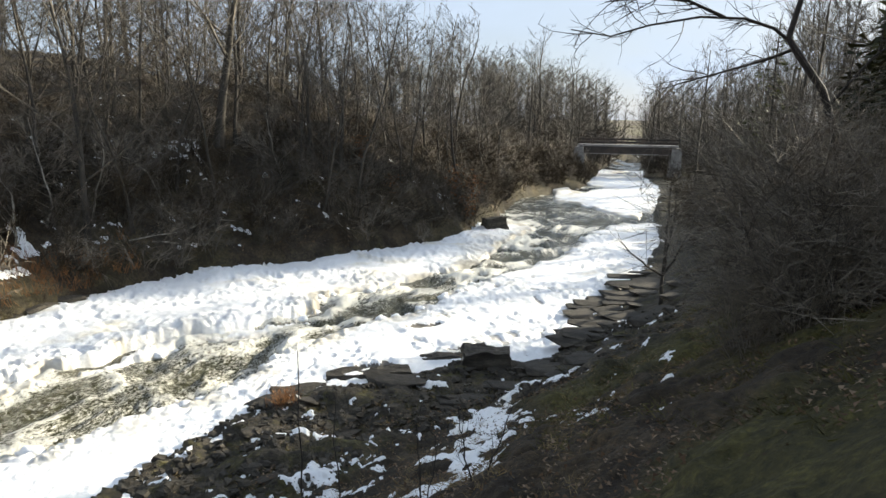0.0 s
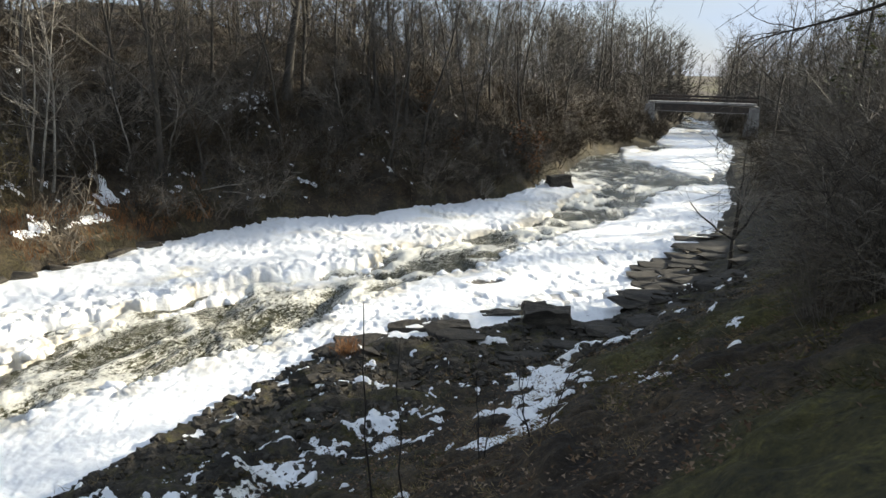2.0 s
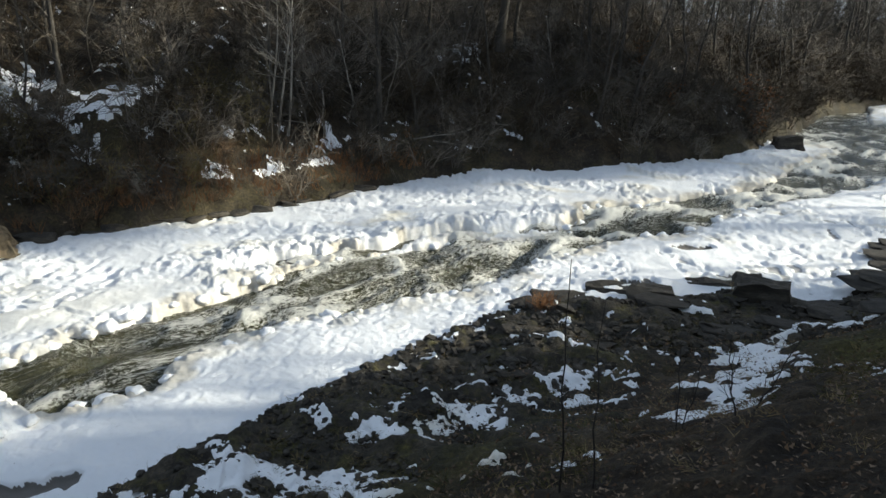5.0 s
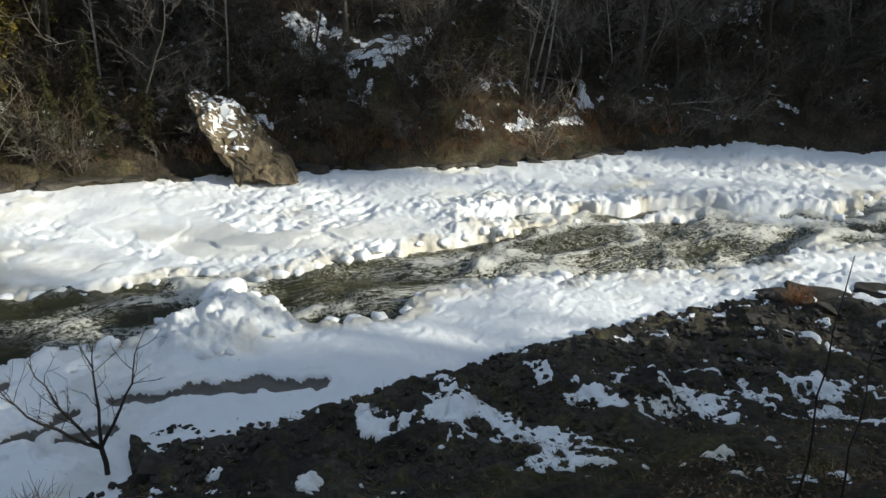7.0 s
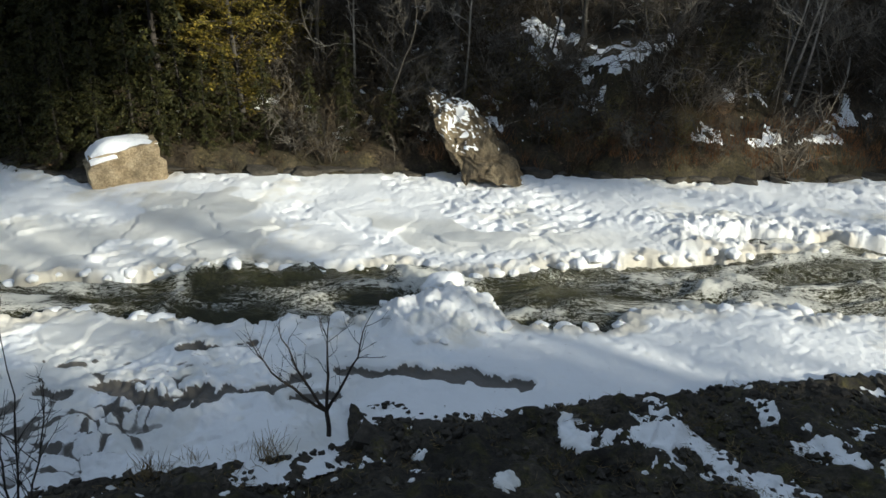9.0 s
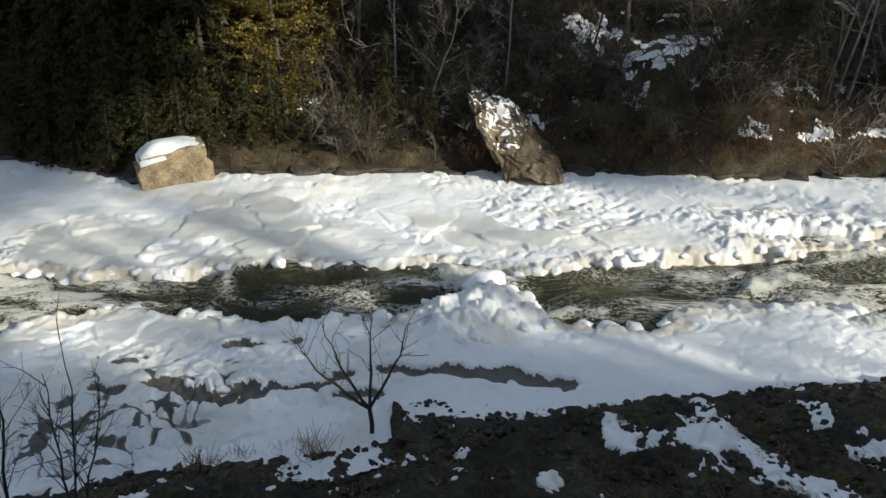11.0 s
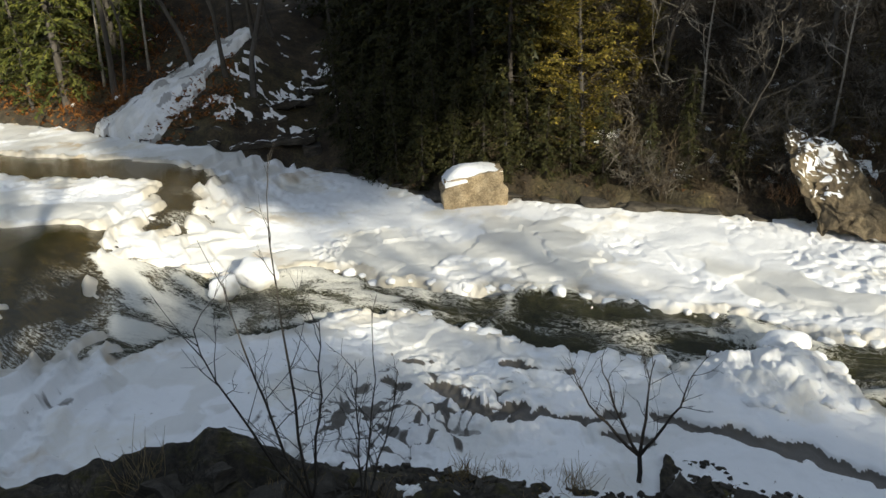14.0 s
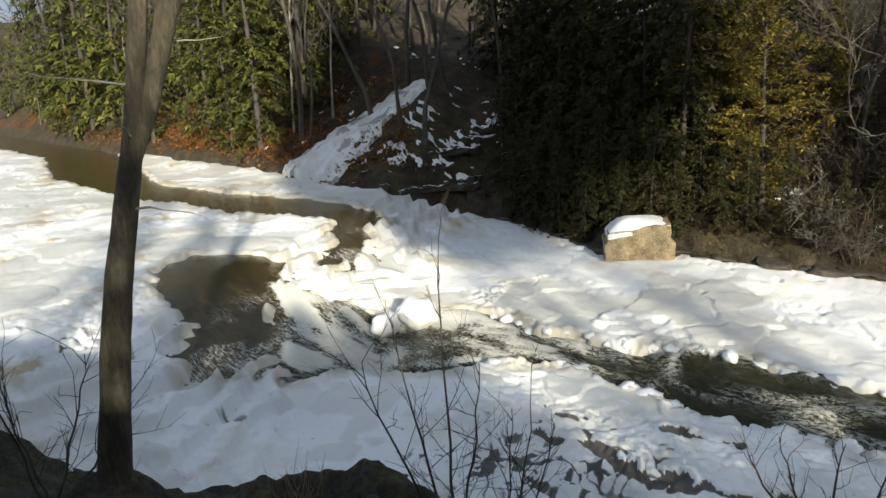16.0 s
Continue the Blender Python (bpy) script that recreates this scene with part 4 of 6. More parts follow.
def clinging_snow(name, stone, chance, lift=0.035, seed=0):
    """Snow that clings to the chosen faces of a stone: those faces, lifted and thickened."""
    bm = bmesh.new()
    bm.from_mesh(stone)
    gone = [f for f in bm.faces if not chance(f.calc_center_median(), f.normal)]
    bmesh.ops.delete(bm, geom=gone, context="FACES")
    bmesh.ops.subdivide_edges(bm, edges=list(bm.edges), cuts=1, use_grid_fill=True)
    rim = {v for e in bm.edges if e.is_boundary for v in e.verts}
    for v in bm.verts:
        n = noise.noise(v.co * 3 + Vector((seed, 0, 0)))
        v.co = v.co + v.normal * (lift * (1.2 + n) if v not in rim else -0.01) + Vector((n, -n, n)) * 0.05 * (v in rim)
    return bm_mesh(name, bm, SNOW, True)


def leaning_slab():
    top = new("leaning_slab")

    def shape(p, q):
        t = p.z + 0.5
        return (q.x * (1 - 0.28 * t ** 2.2) - 1.75 * t, q.y * (1 - 0.3 * t) + 1.4 * t, q.z - 0.45 * p.x * t)

    st = rugged("stone", 8.0, SLAB, (2.3, 2.1, 2.7), 36, 0.15, shape)
    mesh_part("stone", st, top, "brown rough stone slab")
    mesh_part("snow", clinging_snow("snow", st, lambda c, n: c.z > -0.4 and n.y < 0.4 and 0.95 * noise.noise(c * 7.5 + Vector((3, 1, 7))) + 0.3 * noise.noise(c * 1.6) + 0.22 * (c.z - 0.5) - 0.22 * abs(c.x + 1.3) + 0.1 * n.z > 0.05, 0.006), top, "patchy clinging snow")
    top.matrix_basis = pose(-22.3, 13.7, 1.65, 0, 0, 60)
    tagged(top, "tall leaning stone slab dusted with snow on the bank", "rock")


leaning_slab()

for i, (x, y, z, sx, sy, sz, turn, name, label) in enumerate((
        (4.1, 52.3, 0.35, 1.7, 1.2, 1.0, 20, "rock", "dark wet rock standing out of the ice"),
        (1.5, 20.3, 0.45, 1.45, 0.9, 0.62, -6, "rock", "dark flat-topped rock block at the ice edge"),
        (1.2, 21.6, 0.35, 0.85, 0.5, 0.25, 12, "rock", "thin flat stone lying on river ice"),
        (2.55, 19.5, 0.3, 0.5, 0.45, 0.42, 40, "rock", "small dark square rock on the shale shelf"),
        (4.55, 20.3, 0.45, 0.85, 0.6, 0.45, 15, "rock", "dark grey rock on stepped shale ledges"),
        (-2.2, 20.0, 0.0, 2.6, 0.9, 0.26, 6, "rock", "low dark shale ledge between ice and shore"),
        (-3.9, 18.4, 0.0, 1.7, 0.9, 0.24, 14, "rock", "low dark shale ledge between ice and shore"),
        (0.2, 21.7, 0.0, 1.6, 0.6, 0.2, 10, "rock", "low dark shale ledge between ice and shore"),
        (-37.6, -7.2, 1.1, 1.6, 1.0, 0.8, 10, "rock", "dark rock at the foot of the snowy steps"))):
    ob = new(name, rugged(name, i * 3.7, ROCK, (sx, sy, sz), 10, 0.055, lambda p, q: (q.x * (1 - 0.12 * p.z), q.y * (1 - 0.15 * p.z), q.z)))
    ob.matrix_basis = pose(x, y, z, rng.uniform(-4, 4), rng.uniform(-4, 4), turn)
    tagged(ob, label, "rock")

for i, (x, y, s) in enumerate(((-7.4, -4.9, 0.5), (-9.0, -4.7, 0.55), (-9.4, -4.1, 0.4), (-9.2, -3.3, 0.5), (-9.6, -2.6, 0.4), (-8.8, -5.7, 0.45), (-9.7, -1.8, 0.35), (-9.2, -6.6, 0.4), (-9.3, 3.3, 0.6), (-9.0, 4.1, 0.5))):
    ob = new("rock", rugged("rock", 50 + i * 2.3, ROCK, (s * 1.3, s, s * 0.6), 8, 0.13 * s, lambda p, q: (q.x * (1 - 0.2 * p.z), q.y * (1 - 0.2 * p.z), q.z)))
    ob.matrix_basis = pose(x, y, height(x, y) - 0.08 * s, rng.uniform(-9, 9), rng.uniform(-9, 9), rng.uniform(0, 180))
    tagged(ob, "dark jagged rock on the lip of the near bank", "rock", "rocks of the near lip")

protos = [stone_mesh("shale_slab", 40 + k, ROCK, 1.0, 0.62, 0.2 + 0.05 * (k % 3), 15, 0.015) for k in range(7)]
for i, (x, y, z) in enumerate(spots_on_bank(110, False, 0.1, 3.5, -22, 92, 9, 34, 0.5, 11)):
    if y < 12.5:
        continue
    ob = new("shale_slab", protos[i % 7])
    s = rng.uniform(0.35, 1.3) * (1.35 if y > 17 else 0.7)
    ob.matrix_basis = pose(x, y, z, rng.gauss(0, 7), rng.gauss(0, 7), rng.gauss(25, 30)) @ Matrix.Diagonal((s, s, s * 0.8, 1))
    tagged(ob, "weathered grey-brown shale slab on the near shore", "rock", "shale slabs on the shore")
for i in range(40):
    # stepped ledges running out to the ice
    t = i / 40
    x, y = 5.2 + 5.6 * t + rng.gauss(0, 0.5), 22.5 + 13 * t + rng.gauss(0, 0.7)
    ob = new("shale_slab", protos[i % 7])
    s = rng.uniform(1.4, 3.0)
    ob.matrix_basis = pose(x, y, height(x, y) - 0.02, rng.gauss(0, 1.5), rng.gauss(0, 1.5), rng.gauss(5, 7)) @ Matrix.Diagonal((s * 1.2, s * 0.75, s * 0.34, 1))
    tagged(ob, "weathered grey-brown shale slab on the near shore", "rock", "shale slabs on the shore")
ledge_spots = []
for (ax, ay), (bx, by) in zip(FAR_SHORE[8:18], FAR_SHORE[9:19]):
    n = max(2, int(math.hypot(bx - ax, by - ay) / 0.8))
    ledge_spots += [(ax + (bx - ax) * k / n, ay + (by - ay) * k / n, math.degrees(math.atan2(by - ay, bx - ax))) for k in range(n)]
for i, (x, y, a) in enumerate(ledge_spots):
    for lvl in range(1):
        ob = new("ledge_stone", protos[(i * 3 + lvl) % 7])
        s = rng.uniform(0.8, 1.7)
        nx, ny = -math.sin(radians(a)), math.cos(radians(a))
        o = 0.15 + 0.3 * lvl + rng.uniform(-0.15, 0.25)
        ob.matrix_basis = pose(x + nx * o, y + ny * o, float(river_level(x, y)) + 0.2 + 0.36 * lvl + rng.gauss(0, 0.06), rng.gauss(0, 5), rng.gauss(0, 5), a + rng.gauss(0, 12)) @ Matrix.Diagonal((s * 0.9, s * 0.8, s * 1.0, 1))
        tagged(ob, "brown ledge stone along the far shore", "rock", "ledge stones of the far shore")

def snowy_step(x0, y0, x1, y1, z, seed):
    top = new("stone_step")
    ln, ang = math.hypot(x1 - x0, y1 - y0), math.degrees(math.atan2(y1 - y0, x1 - x0))
    st = rugged("stone", seed, ROCK, (ln, 0.9, 0.34), 16, 0.1)
    mesh_part("stone", st, top, "dark wet stone")
    mesh_part("snow", clinging_snow("snow", st, lambda c, n: n.z > 0.5 and c.y < 0.1 and noise.noise(c * 2.2 + Vector((seed, 0, 0))) > 0.08, 0.02, seed), top, "ragged strip of snow")["kind"] = "stuff"
    top.matrix_basis = pose((x0 + x1) / 2, (y0 + y1) / 2, z - 0.12, 0, 0, ang)
    tagged(top, "dark stone step edged with snow beside the frozen stream", "step", "stone steps of the far bank")


for k, (x0, y0, x1, y1, z) in enumerate(((-36.9, -16.1, -35.4, -11.4, 2.15), (-35.4, -11.2, -37.8, -7.2, 1.85), (-36.2, -13.3, -36.0, -11.3, 2.75), (-37.7, -10.2, -38.7, -8.8, 2.8), (-37.4, -9.0, -38.8, -7.2, 2.0), (-38.6, -10.2, -41.0, -7.6, 3.5), (-41.1, -8.5, -42.3, -6.8, 4.0), (-42.2, -8.2, -43.1, -6.5, 4.55))):
    snowy_step(x0, y0, x1, y1, z, 20.0 + k)

# loose rubble of the shelf: too many to count
rub = Tubes()
for x, y, z in spots_on_bank(2600, False, 0.05, 4.5, -20, 110, 8.5, 26, 0.1, 12, 1.3):
    s = rng.uniform(0.02, 0.14 if y > 11 else 0.09)
    pts = [Vector((x + rng.uniform(-s, s), y + rng.uniform(-s, s), z + s * k)) for k in (-0.3, 0.25, 0.5)]
    rub.tube([pts[0], pts[1], pts[2]], [s, s * 0.9, s * 0.4], 5)
tagged(new("rubble", rub.mesh("rubble", ROCK, False)), "broken shale rubble strewn over the near shore", "rubble", kind="stuff")

# ---- snow lying on the banks ----
def snow_sheet(X, Y, amount, label):
    Z = lay(X, Y)[0] + relief(X, Y)
    t = np.clip(amount, 0, 1)
    me = grid_mesh("snow_patches", X, Y, Z - 0.05 + 0.09 * np.sqrt(np.clip(t * 3, 0, 1)) + 0.012 * fbm(X * 5, Y * 5, 91, 2), amount > -0.25, SNOW)
    tagged(new("snow_patches", me), label, "snow", kind="stuff")


NX, NY = fan(-20, 100, 0.14, spread_radii(8, 30, 0.09, lambda r: 0.25))
nz, nwet, nnear, ndf, ndn = lay(NX, NY)
zone = np.full(NX.shape, -0.95)
for cx, cy, rx, ry, k in ((-6.9, 7.5, 0.9, 0.7, 1.25), (-6.0, 7.7, 0.8, 0.5, 1.35), (-5.3, 8.0, 0.8, 0.5, 1.3), (-4.6, 7.3, 0.7, 0.45, 1.2), (-4.0, 6.7, 0.5, 0.4, 1.1), (-5.7, 9.6, 0.5, 0.35, 1.1), (-5.0, 9.8, 0.5, 0.3, 1.1),
                          (-4.5, 10.1, 0.7, 0.5, 1.3), (-3.9, 10.9, 0.7, 0.5, 1.25), (-3.2, 11.8, 0.6, 0.5, 1.2), (-2.5, 12.7, 0.6, 0.7, 1.2), (-1.9, 13.6, 0.6, 0.5, 1.15), (-3.5, 14.9, 0.5, 0.4, 1.2), (-2.6, 15.1, 0.4, 0.35, 1.0),
                          (-1.7, 12.1, 0.4, 0.25, 1.0), (-5.9, 13.3, 0.4, 0.25, 1.0), (-6.5, 9.7, 0.5, 0.3, 0.95), (0.2, 10.4, 0.7, 0.5, 1.15), (0.6, 11.4, 0.6, 0.8, 1.2), (1.0, 13.2, 0.8, 1.6, 1.15), (0.6, 15.2, 0.9, 0.6, 1.1),
                          (-0.4, 10.5, 0.4, 0.3, 0.95), (-1.5, 13.5, 0.6, 0.3, 1.0), (-7.8, 6.5, 0.6, 0.4, 1.1), (-8.5, 3.7, 0.4, 0.35, 1.1), (-8.7, 3.0, 0.3, 0.3, 0.9), (-7.5, 4.6, 0.5, 0.35, 1.05), (2.6, 17.2, 1.2, 0.9, 1.1),
                          (3.8, 17.5, 1.0, 0.6, 1.05), (-0.5, 18.6, 1.6, 0.5, 1.0), (-3.4, 16.6, 0.8, 0.4, 1.0), (6.6, 25, 1.3, 2.2, 1.0),
                          (1.0, 13.6, 0.9, 0.8, 1.5), (1.6, 15.7, 0.8, 0.9, 1.4), (2.2, 17.7, 0.9, 0.6, 1.25), (0.2, 12.4, 0.8, 0.4, 1.4), (0.9, 14.8, 0.7, 0.7, 1.35)):
    zone = np.maximum(zone, -0.95 + 1.36 * k * np.exp(-((NX - cx) / rx) ** 2 - ((NY - cy) / ry) ** 2))
amount = zone + 0.55 * fbm(NX * 1.3 + NY * 0.3, NY * 1.7 - NX * 0.3, 93, 3) + 0.8 * fbm(NX * 2.6, NY * 3.4, 95, 4, 0.65) + 0.3 * vnoise(NX * 9, NY * 9, 114)
snow_sheet(NX, NY, np.where(nnear & (ndn > 0.3), amount, -1), "thin melting snow patches among the shale")

FX, FY = fan(-8, 128, 0.2, np.arange(24, 60, 0.16))
fz, fwet, fnear, fdf, fdn = lay(FX, FY)
zone = np.full(FX.shape, -0.86)
for cx, cy, rr_, k in ((-24.6, 21.6, 2.0, 1.3), (-24.1, 22.8, 1.6, 1.25), (-26.1, 21.0, 1.6, 1.1), (-28.0, 20.0, 1.8, 1.2), (-20.4, 24.8, 1.0, 1.1), (-20.1, 25.8, 0.9, 1.1), (-17.9, 29.4, 1.0, 1.4), (-19.3, 22.3, 1.0, 1.35),
                       (-18.2, 24.4, 1.0, 1.3), (-17.2, 26.7, 1.1, 1.35), (-27.3, 9.3, 1.0, 1.2), (-29.7, 9.1, 1.0, 1.0), (-25.2, 16.7, 0.7, 1.0), (-17.5, 43.4, 1.8, 1.2), (-8.5, 40.3, 0.7, 0.9), (-13.2, 34.5, 0.9, 0.9), (-24.8, 15.0, 0.8, 1.0),
                       (-42.5, -7.5, 1.5, 1.05), (-40.2, -8.6, 1.6, 1.1), (-38.4, -9.6, 1.4, 1.1), (-38.2, -8.0, 1.0, 1.1), (-37.4, -12.0, 1.5, 1.0), (-41.0, -11.0, 1.6, 1.0), (-31.5, 7.6, 0.9, 0.9), (-27.6, 12.4, 0.8, 0.95)):
    zone = np.maximum(zone, -0.86 + k * np.exp(-((FX - cx) ** 2 + (FY - cy) ** 2) / rr_ ** 2))
zone = np.maximum(zone, -0.66 * (np.hypot(FX + 22, FY - 22) < 14) - 0.86 * (np.hypot(FX + 22, FY - 22) >= 14))
amount = zone + 0.6 * fbm(FX * 1.1, FY * 1.1, 94, 4) + 0.75 * fbm(FX * 2.6, FY * 2.6, 99, 3) + 0.15 * np.sin(fz * 9 + FX * 0.6)
snow_sheet(FX, FY, np.where((~fwet) & (~fnear) & (fdf > 1.3), amount, -1), "patchy melting snow lying on the wooded far bank")

# the frozen side stream that comes down the far bank
CASCADE = [(-37.2, -18.4), (-38.4, -17.6), (-39.6, -16.5), (-42.6, -15.5), (-44.2, -13.9), (-45.4, -12.6)]
CX, CY = np.meshgrid(np.arange(-50, -34.5, 0.11), np.arange(-22, -8, 0.11))
cd, ca, _ = line_distance(CX, CY, CASCADE)
wide = 3.9 - 0.12 * ca - 1.4 * smooth(7.5, 9.8, ca) + 0.45 * fbm(CX * 0.7, CY * 0.7, 101, 3)
CZ = lay(CX, CY)[0] + 0.16 + 0.30 * (1 - np.clip(cd / 2.6, 0, 1) ** 2) + 0.12 * fbm(CX * 1.6, CY * 1.6, 102, 3) + 0.07 * np.floor(2.2 * fbm(CX * 0.5, CY * 0.5, 103, 2))
CZ = CZ - 0.5 * smooth(-0.25, 0.1, cd - wide)
# raised glaze and dark blotches put the bank's shade into the cascade's colour
one = np.ones(CX.shape)
tagged(new("frozen_cascade", grid_mesh("frozen_cascade", CX, CY, CZ, cd - wide < 0.12, ICE, (("edge", "FLOAT", 0.15 * one), ("rough", "FLOAT", one), ("glaze", "FLOAT", 0.9 * smooth(-0.35, 0.2, fbm(CX * 1.4, CY * 1.4, 104, 3))), ("seep", "FLOAT", 0 * one), ("dirt_shade", "FLOAT", 0.5 * smooth(0.25, 0.4, fbm(CX * 1.5, CY * 1.5, 106, 3)))))),
       "grey-white frozen side stream down the far bank", "ice", kind="structure")

# ---- ice lumps along the channel ----
blobs = []
for k in range(5):
    bm = bmesh.new()
    bmesh.ops.create_icosphere(bm, subdivisions=3, radius=1.0)
    for v in bm.verts:
        v.co = v.co * (1 + 0.30 * noise.noise(v.co * 1.4 + Vector((k * 5, 0, 0))) + 0.22 * noise.noise(v.co * 3.5 + Vector((0, k * 3, 0))))
    me = bm_mesh("ice_lump", bm, SNOW, True)
    blobs.append(me)


def lump(x, y, z, s, i, flat=0.7):
    ob = new("ice_lump", blobs[i % 5])
    ob.matrix_basis = pose(x, y, z, 0, 0, rng.uniform(0, 360)) @ Matrix.Diagonal((s * rng.uniform(0.9, 1.5), s, s * flat, 1))
    tagged(ob, "rounded white lump of river ice beside the rapids", "ice", "ice lumps along the channel")


rim = np.argwhere(iwet & (isd > 0.0) & (isd < 0.16) & (IY > -4) & (IY < 34))
rim = rim[np.random.RandomState(5).permutation(len(rim))]
taken = []
for a, b in rim:
    x, y, z = float(IX[a, b]), float(IY[a, b]), float(IZ[a, b])
    if len(taken) < 130 and all((x - p) ** 2 + (y - q) ** 2 > 0.3 for p, q in taken):
        taken.append((x, y))
        lump(x, y, min(z, float(river_level(x, y)) - 0.02) - 0.04, rng.uniform(0.10, 0.26), len(taken), rng.uniform(0.5, 0.85))
for i in range(20):
    a, d = rng.uniform(0, 2 * math.pi), rng.random() ** 0.5
    lump(-13.0 + 1.6 * d * math.cos(a), 6.6 + 1.6 * d * math.sin(a), 0.10 + 0.42 * (1 - d), rng.uniform(0.08, 0.2), i, 0.55)
for x, y, z, s in ((-14.3, 7.3, 0.22, 0.36), (-20.3, -6.2, 0.3, 0.6), (-19.2, -6.9, 0.3, 0.4)):
    lump(x, y, z, s, 1, 0.85)
# ---- far-bank woods ----
tall = [bare_tree(100 + k, rng.uniform(11, 15), rng.uniform(0.07, 0.13), 14, 6, 5, 0.14, 1.0, (BARK, TWIG), (rng.gauss(0, 0.06), rng.gauss(0, 0.06)), 0.08) for k in range(8)]
scatter(tall, spots_on_bank(115, True, 2.5, 42, -9, 82, 28, 105, 1.4, 21) + spots_on_bank(50, True, 9, 44, -6, 66, 40, 110, 1.4, 38), "tall leafless grey-brown tree on the wooded far slope", "tree", "bare trees of the far bank", 0.75, 1.25)
saplings = [bare_tree(140 + k, rng.uniform(4.5, 7.5), 0.045, 10, 5, 6, 0.2, 1.0, (TWIG, TWIG), (rng.gauss(0, 0.15), rng.gauss(0, 0.15)), 0.12, "young_tree") for k in range(6)]
scatter(saplings, spots_on_bank(72, True, 1.5, 30, -8, 80, 26, 90, 1.0, 22), "slender leafless young tree on the far slope", "tree", "young trees of the far bank", 0.8, 1.3)
OPEN = [(-21.9, 13.9, 2.6), (-24.4, 22.0, 1.7), (-26.8, 20.8, 1.2), (-18.6, 23.4, 1.6), (-17.6, 26.8, 1.5), (-17.6, 29.6, 1.0), (-31, 2.5, 3.2), (-33.5, -0.5, 3.4), (-36, -3.5, 3.6), (-39.5, -9.2, 5.0), (-37.5, -15, 4.0), (-42, -14, 4.5), (-27.6, 9.3, 1.2), (-43, -7, 3.0), (-29.6, 4.8, 2.2)]
bushes = [shrub(180 + k, rng.uniform(1.8, 3.0), 11, BRUSH if k % 2 else TWIG, 0.85, "shrub", 5, 6) for k in range(7)]
scatter(bushes, clear_of(spots_on_bank(165, True, 0.7, 18, -9, 76, 26, 80, 0.9, 23, 1.3), OPEN), "tangled leafless brown brush on the far slope", "shrub", "brush of the far bank", 0.8, 1.4)
up = [bare_tree(300 + k, rng.uniform(14, 19), 0.08 if k == 0 else 0.13, 13, 6, 6, 0.3, 0.9, (PALE if k == 0 else BARK, TWIG), (rng.gauss(0, 0.08), rng.gauss(0, 0.08)), 0.09) for k in range(5)]
scatter(up, spots_on_bank(60, True, 2, 50, 98, 142, 40, 95, 1.8, 24) + spots_on_bank(40, True, 1.5, 50, 116, 142, 85, 160, 2.0, 28), "tall leafless tree on the wooded upstream bank", "tree", "bare trees of the upstream bank", 0.8, 1.2)
OLIVE = two_scale("olive_twig", (0.07, 0.058, 0.018), (0.15, 0.12, 0.04), (0.25, 0.19, 0.075), 0.7, 6.0, 0.9, 0.2, 0.01)
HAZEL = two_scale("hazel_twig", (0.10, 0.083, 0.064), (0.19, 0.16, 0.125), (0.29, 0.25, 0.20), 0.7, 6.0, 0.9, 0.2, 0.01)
rb = random.Random(77)


def bush_kinds(n, h, stems, spread, subs, fine, thick, w):
    """Several forms of one kind of bush, for strewing."""
    kinds = []
    for _ in range(n):
        t = Tubes()
        bush_into(t, rb, h * rb.uniform(0.8, 1.2), stems, spread, subs, fine, thick, w)
        kinds.append(t)
    return kinds


thicket = bush_kinds(6, 2.4, 8, 1.0, 6, 5, 0.014, 0.021)
coarse = bush_kinds(4, 3.0, 8, 1.0, 6, 4, 0.03, 0.05)
# the HAZEL share has the sun on its twigs put into a paler colour
for mat, n, seed, d1, label in ((BRUSH, 430, 26, 20, "dense brown leafless undergrowth covering the far slope"), (TWIG, 330, 27, 22, "dense grey leafless undergrowth covering the far slope"), (HAZEL, 230, 36, 16, "leafless undergrowth on the far slope, coloured pale as if sunlit")):
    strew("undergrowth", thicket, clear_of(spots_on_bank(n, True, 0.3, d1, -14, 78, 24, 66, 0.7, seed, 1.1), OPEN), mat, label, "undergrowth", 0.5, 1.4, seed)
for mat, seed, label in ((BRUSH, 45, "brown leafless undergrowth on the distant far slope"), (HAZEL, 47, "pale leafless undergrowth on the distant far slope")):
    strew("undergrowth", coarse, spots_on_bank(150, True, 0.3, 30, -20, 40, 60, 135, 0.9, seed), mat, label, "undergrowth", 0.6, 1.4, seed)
for mat, spots, sc, label in ((OLIVE, clear_of(spots_on_bank(70, True, 0.8, 8, 36, 76, 25, 42, 0.7, 37), OPEN), 0.75, "olive-brown tangled undergrowth above the far shore"), (BRUSH, clear_of(spots_on_bank(60, True, 0.6, 22, 108, 138, 38, 95, 1.2, 25), OPEN), 1.0, "brown leafless undergrowth on the upstream bank"),
                              (RUSSET, clear_of(spots_on_bank(60, True, 0.6, 14, 106, 140, 42, 150, 1.2, 29), OPEN), 0.9, "russet leafless undergrowth at the upstream bank's foot")):
    strew("undergrowth", thicket, spots, mat, label, "undergrowth", sc * 0.6, sc * 1.3, 9)
strew("undergrowth", thicket, clear_of(spots_on_bank(90, True, 0.3, 3.2, 40, 64, 24, 40, 0.5, 55), OPEN[:1]), LEAF, "golden-brown dead weeds hanging over the far shore's ledge", "undergrowth", 0.25, 0.55, 55)
# dark weeds added over the sunlit lip so that it reads as shaded
strew("undergrowth", thicket, clear_of(spots_on_bank(120, True, 0.05, 1.7, 60, 98, 22, 42, 0.4, 58), [(-28.7, 1.0, 1.6), (-22.3, 13.7, 1.8)]), BRUSH, "low dark weeds added to darken the far shore's lip", "undergrowth", 0.22, 0.42, 58)
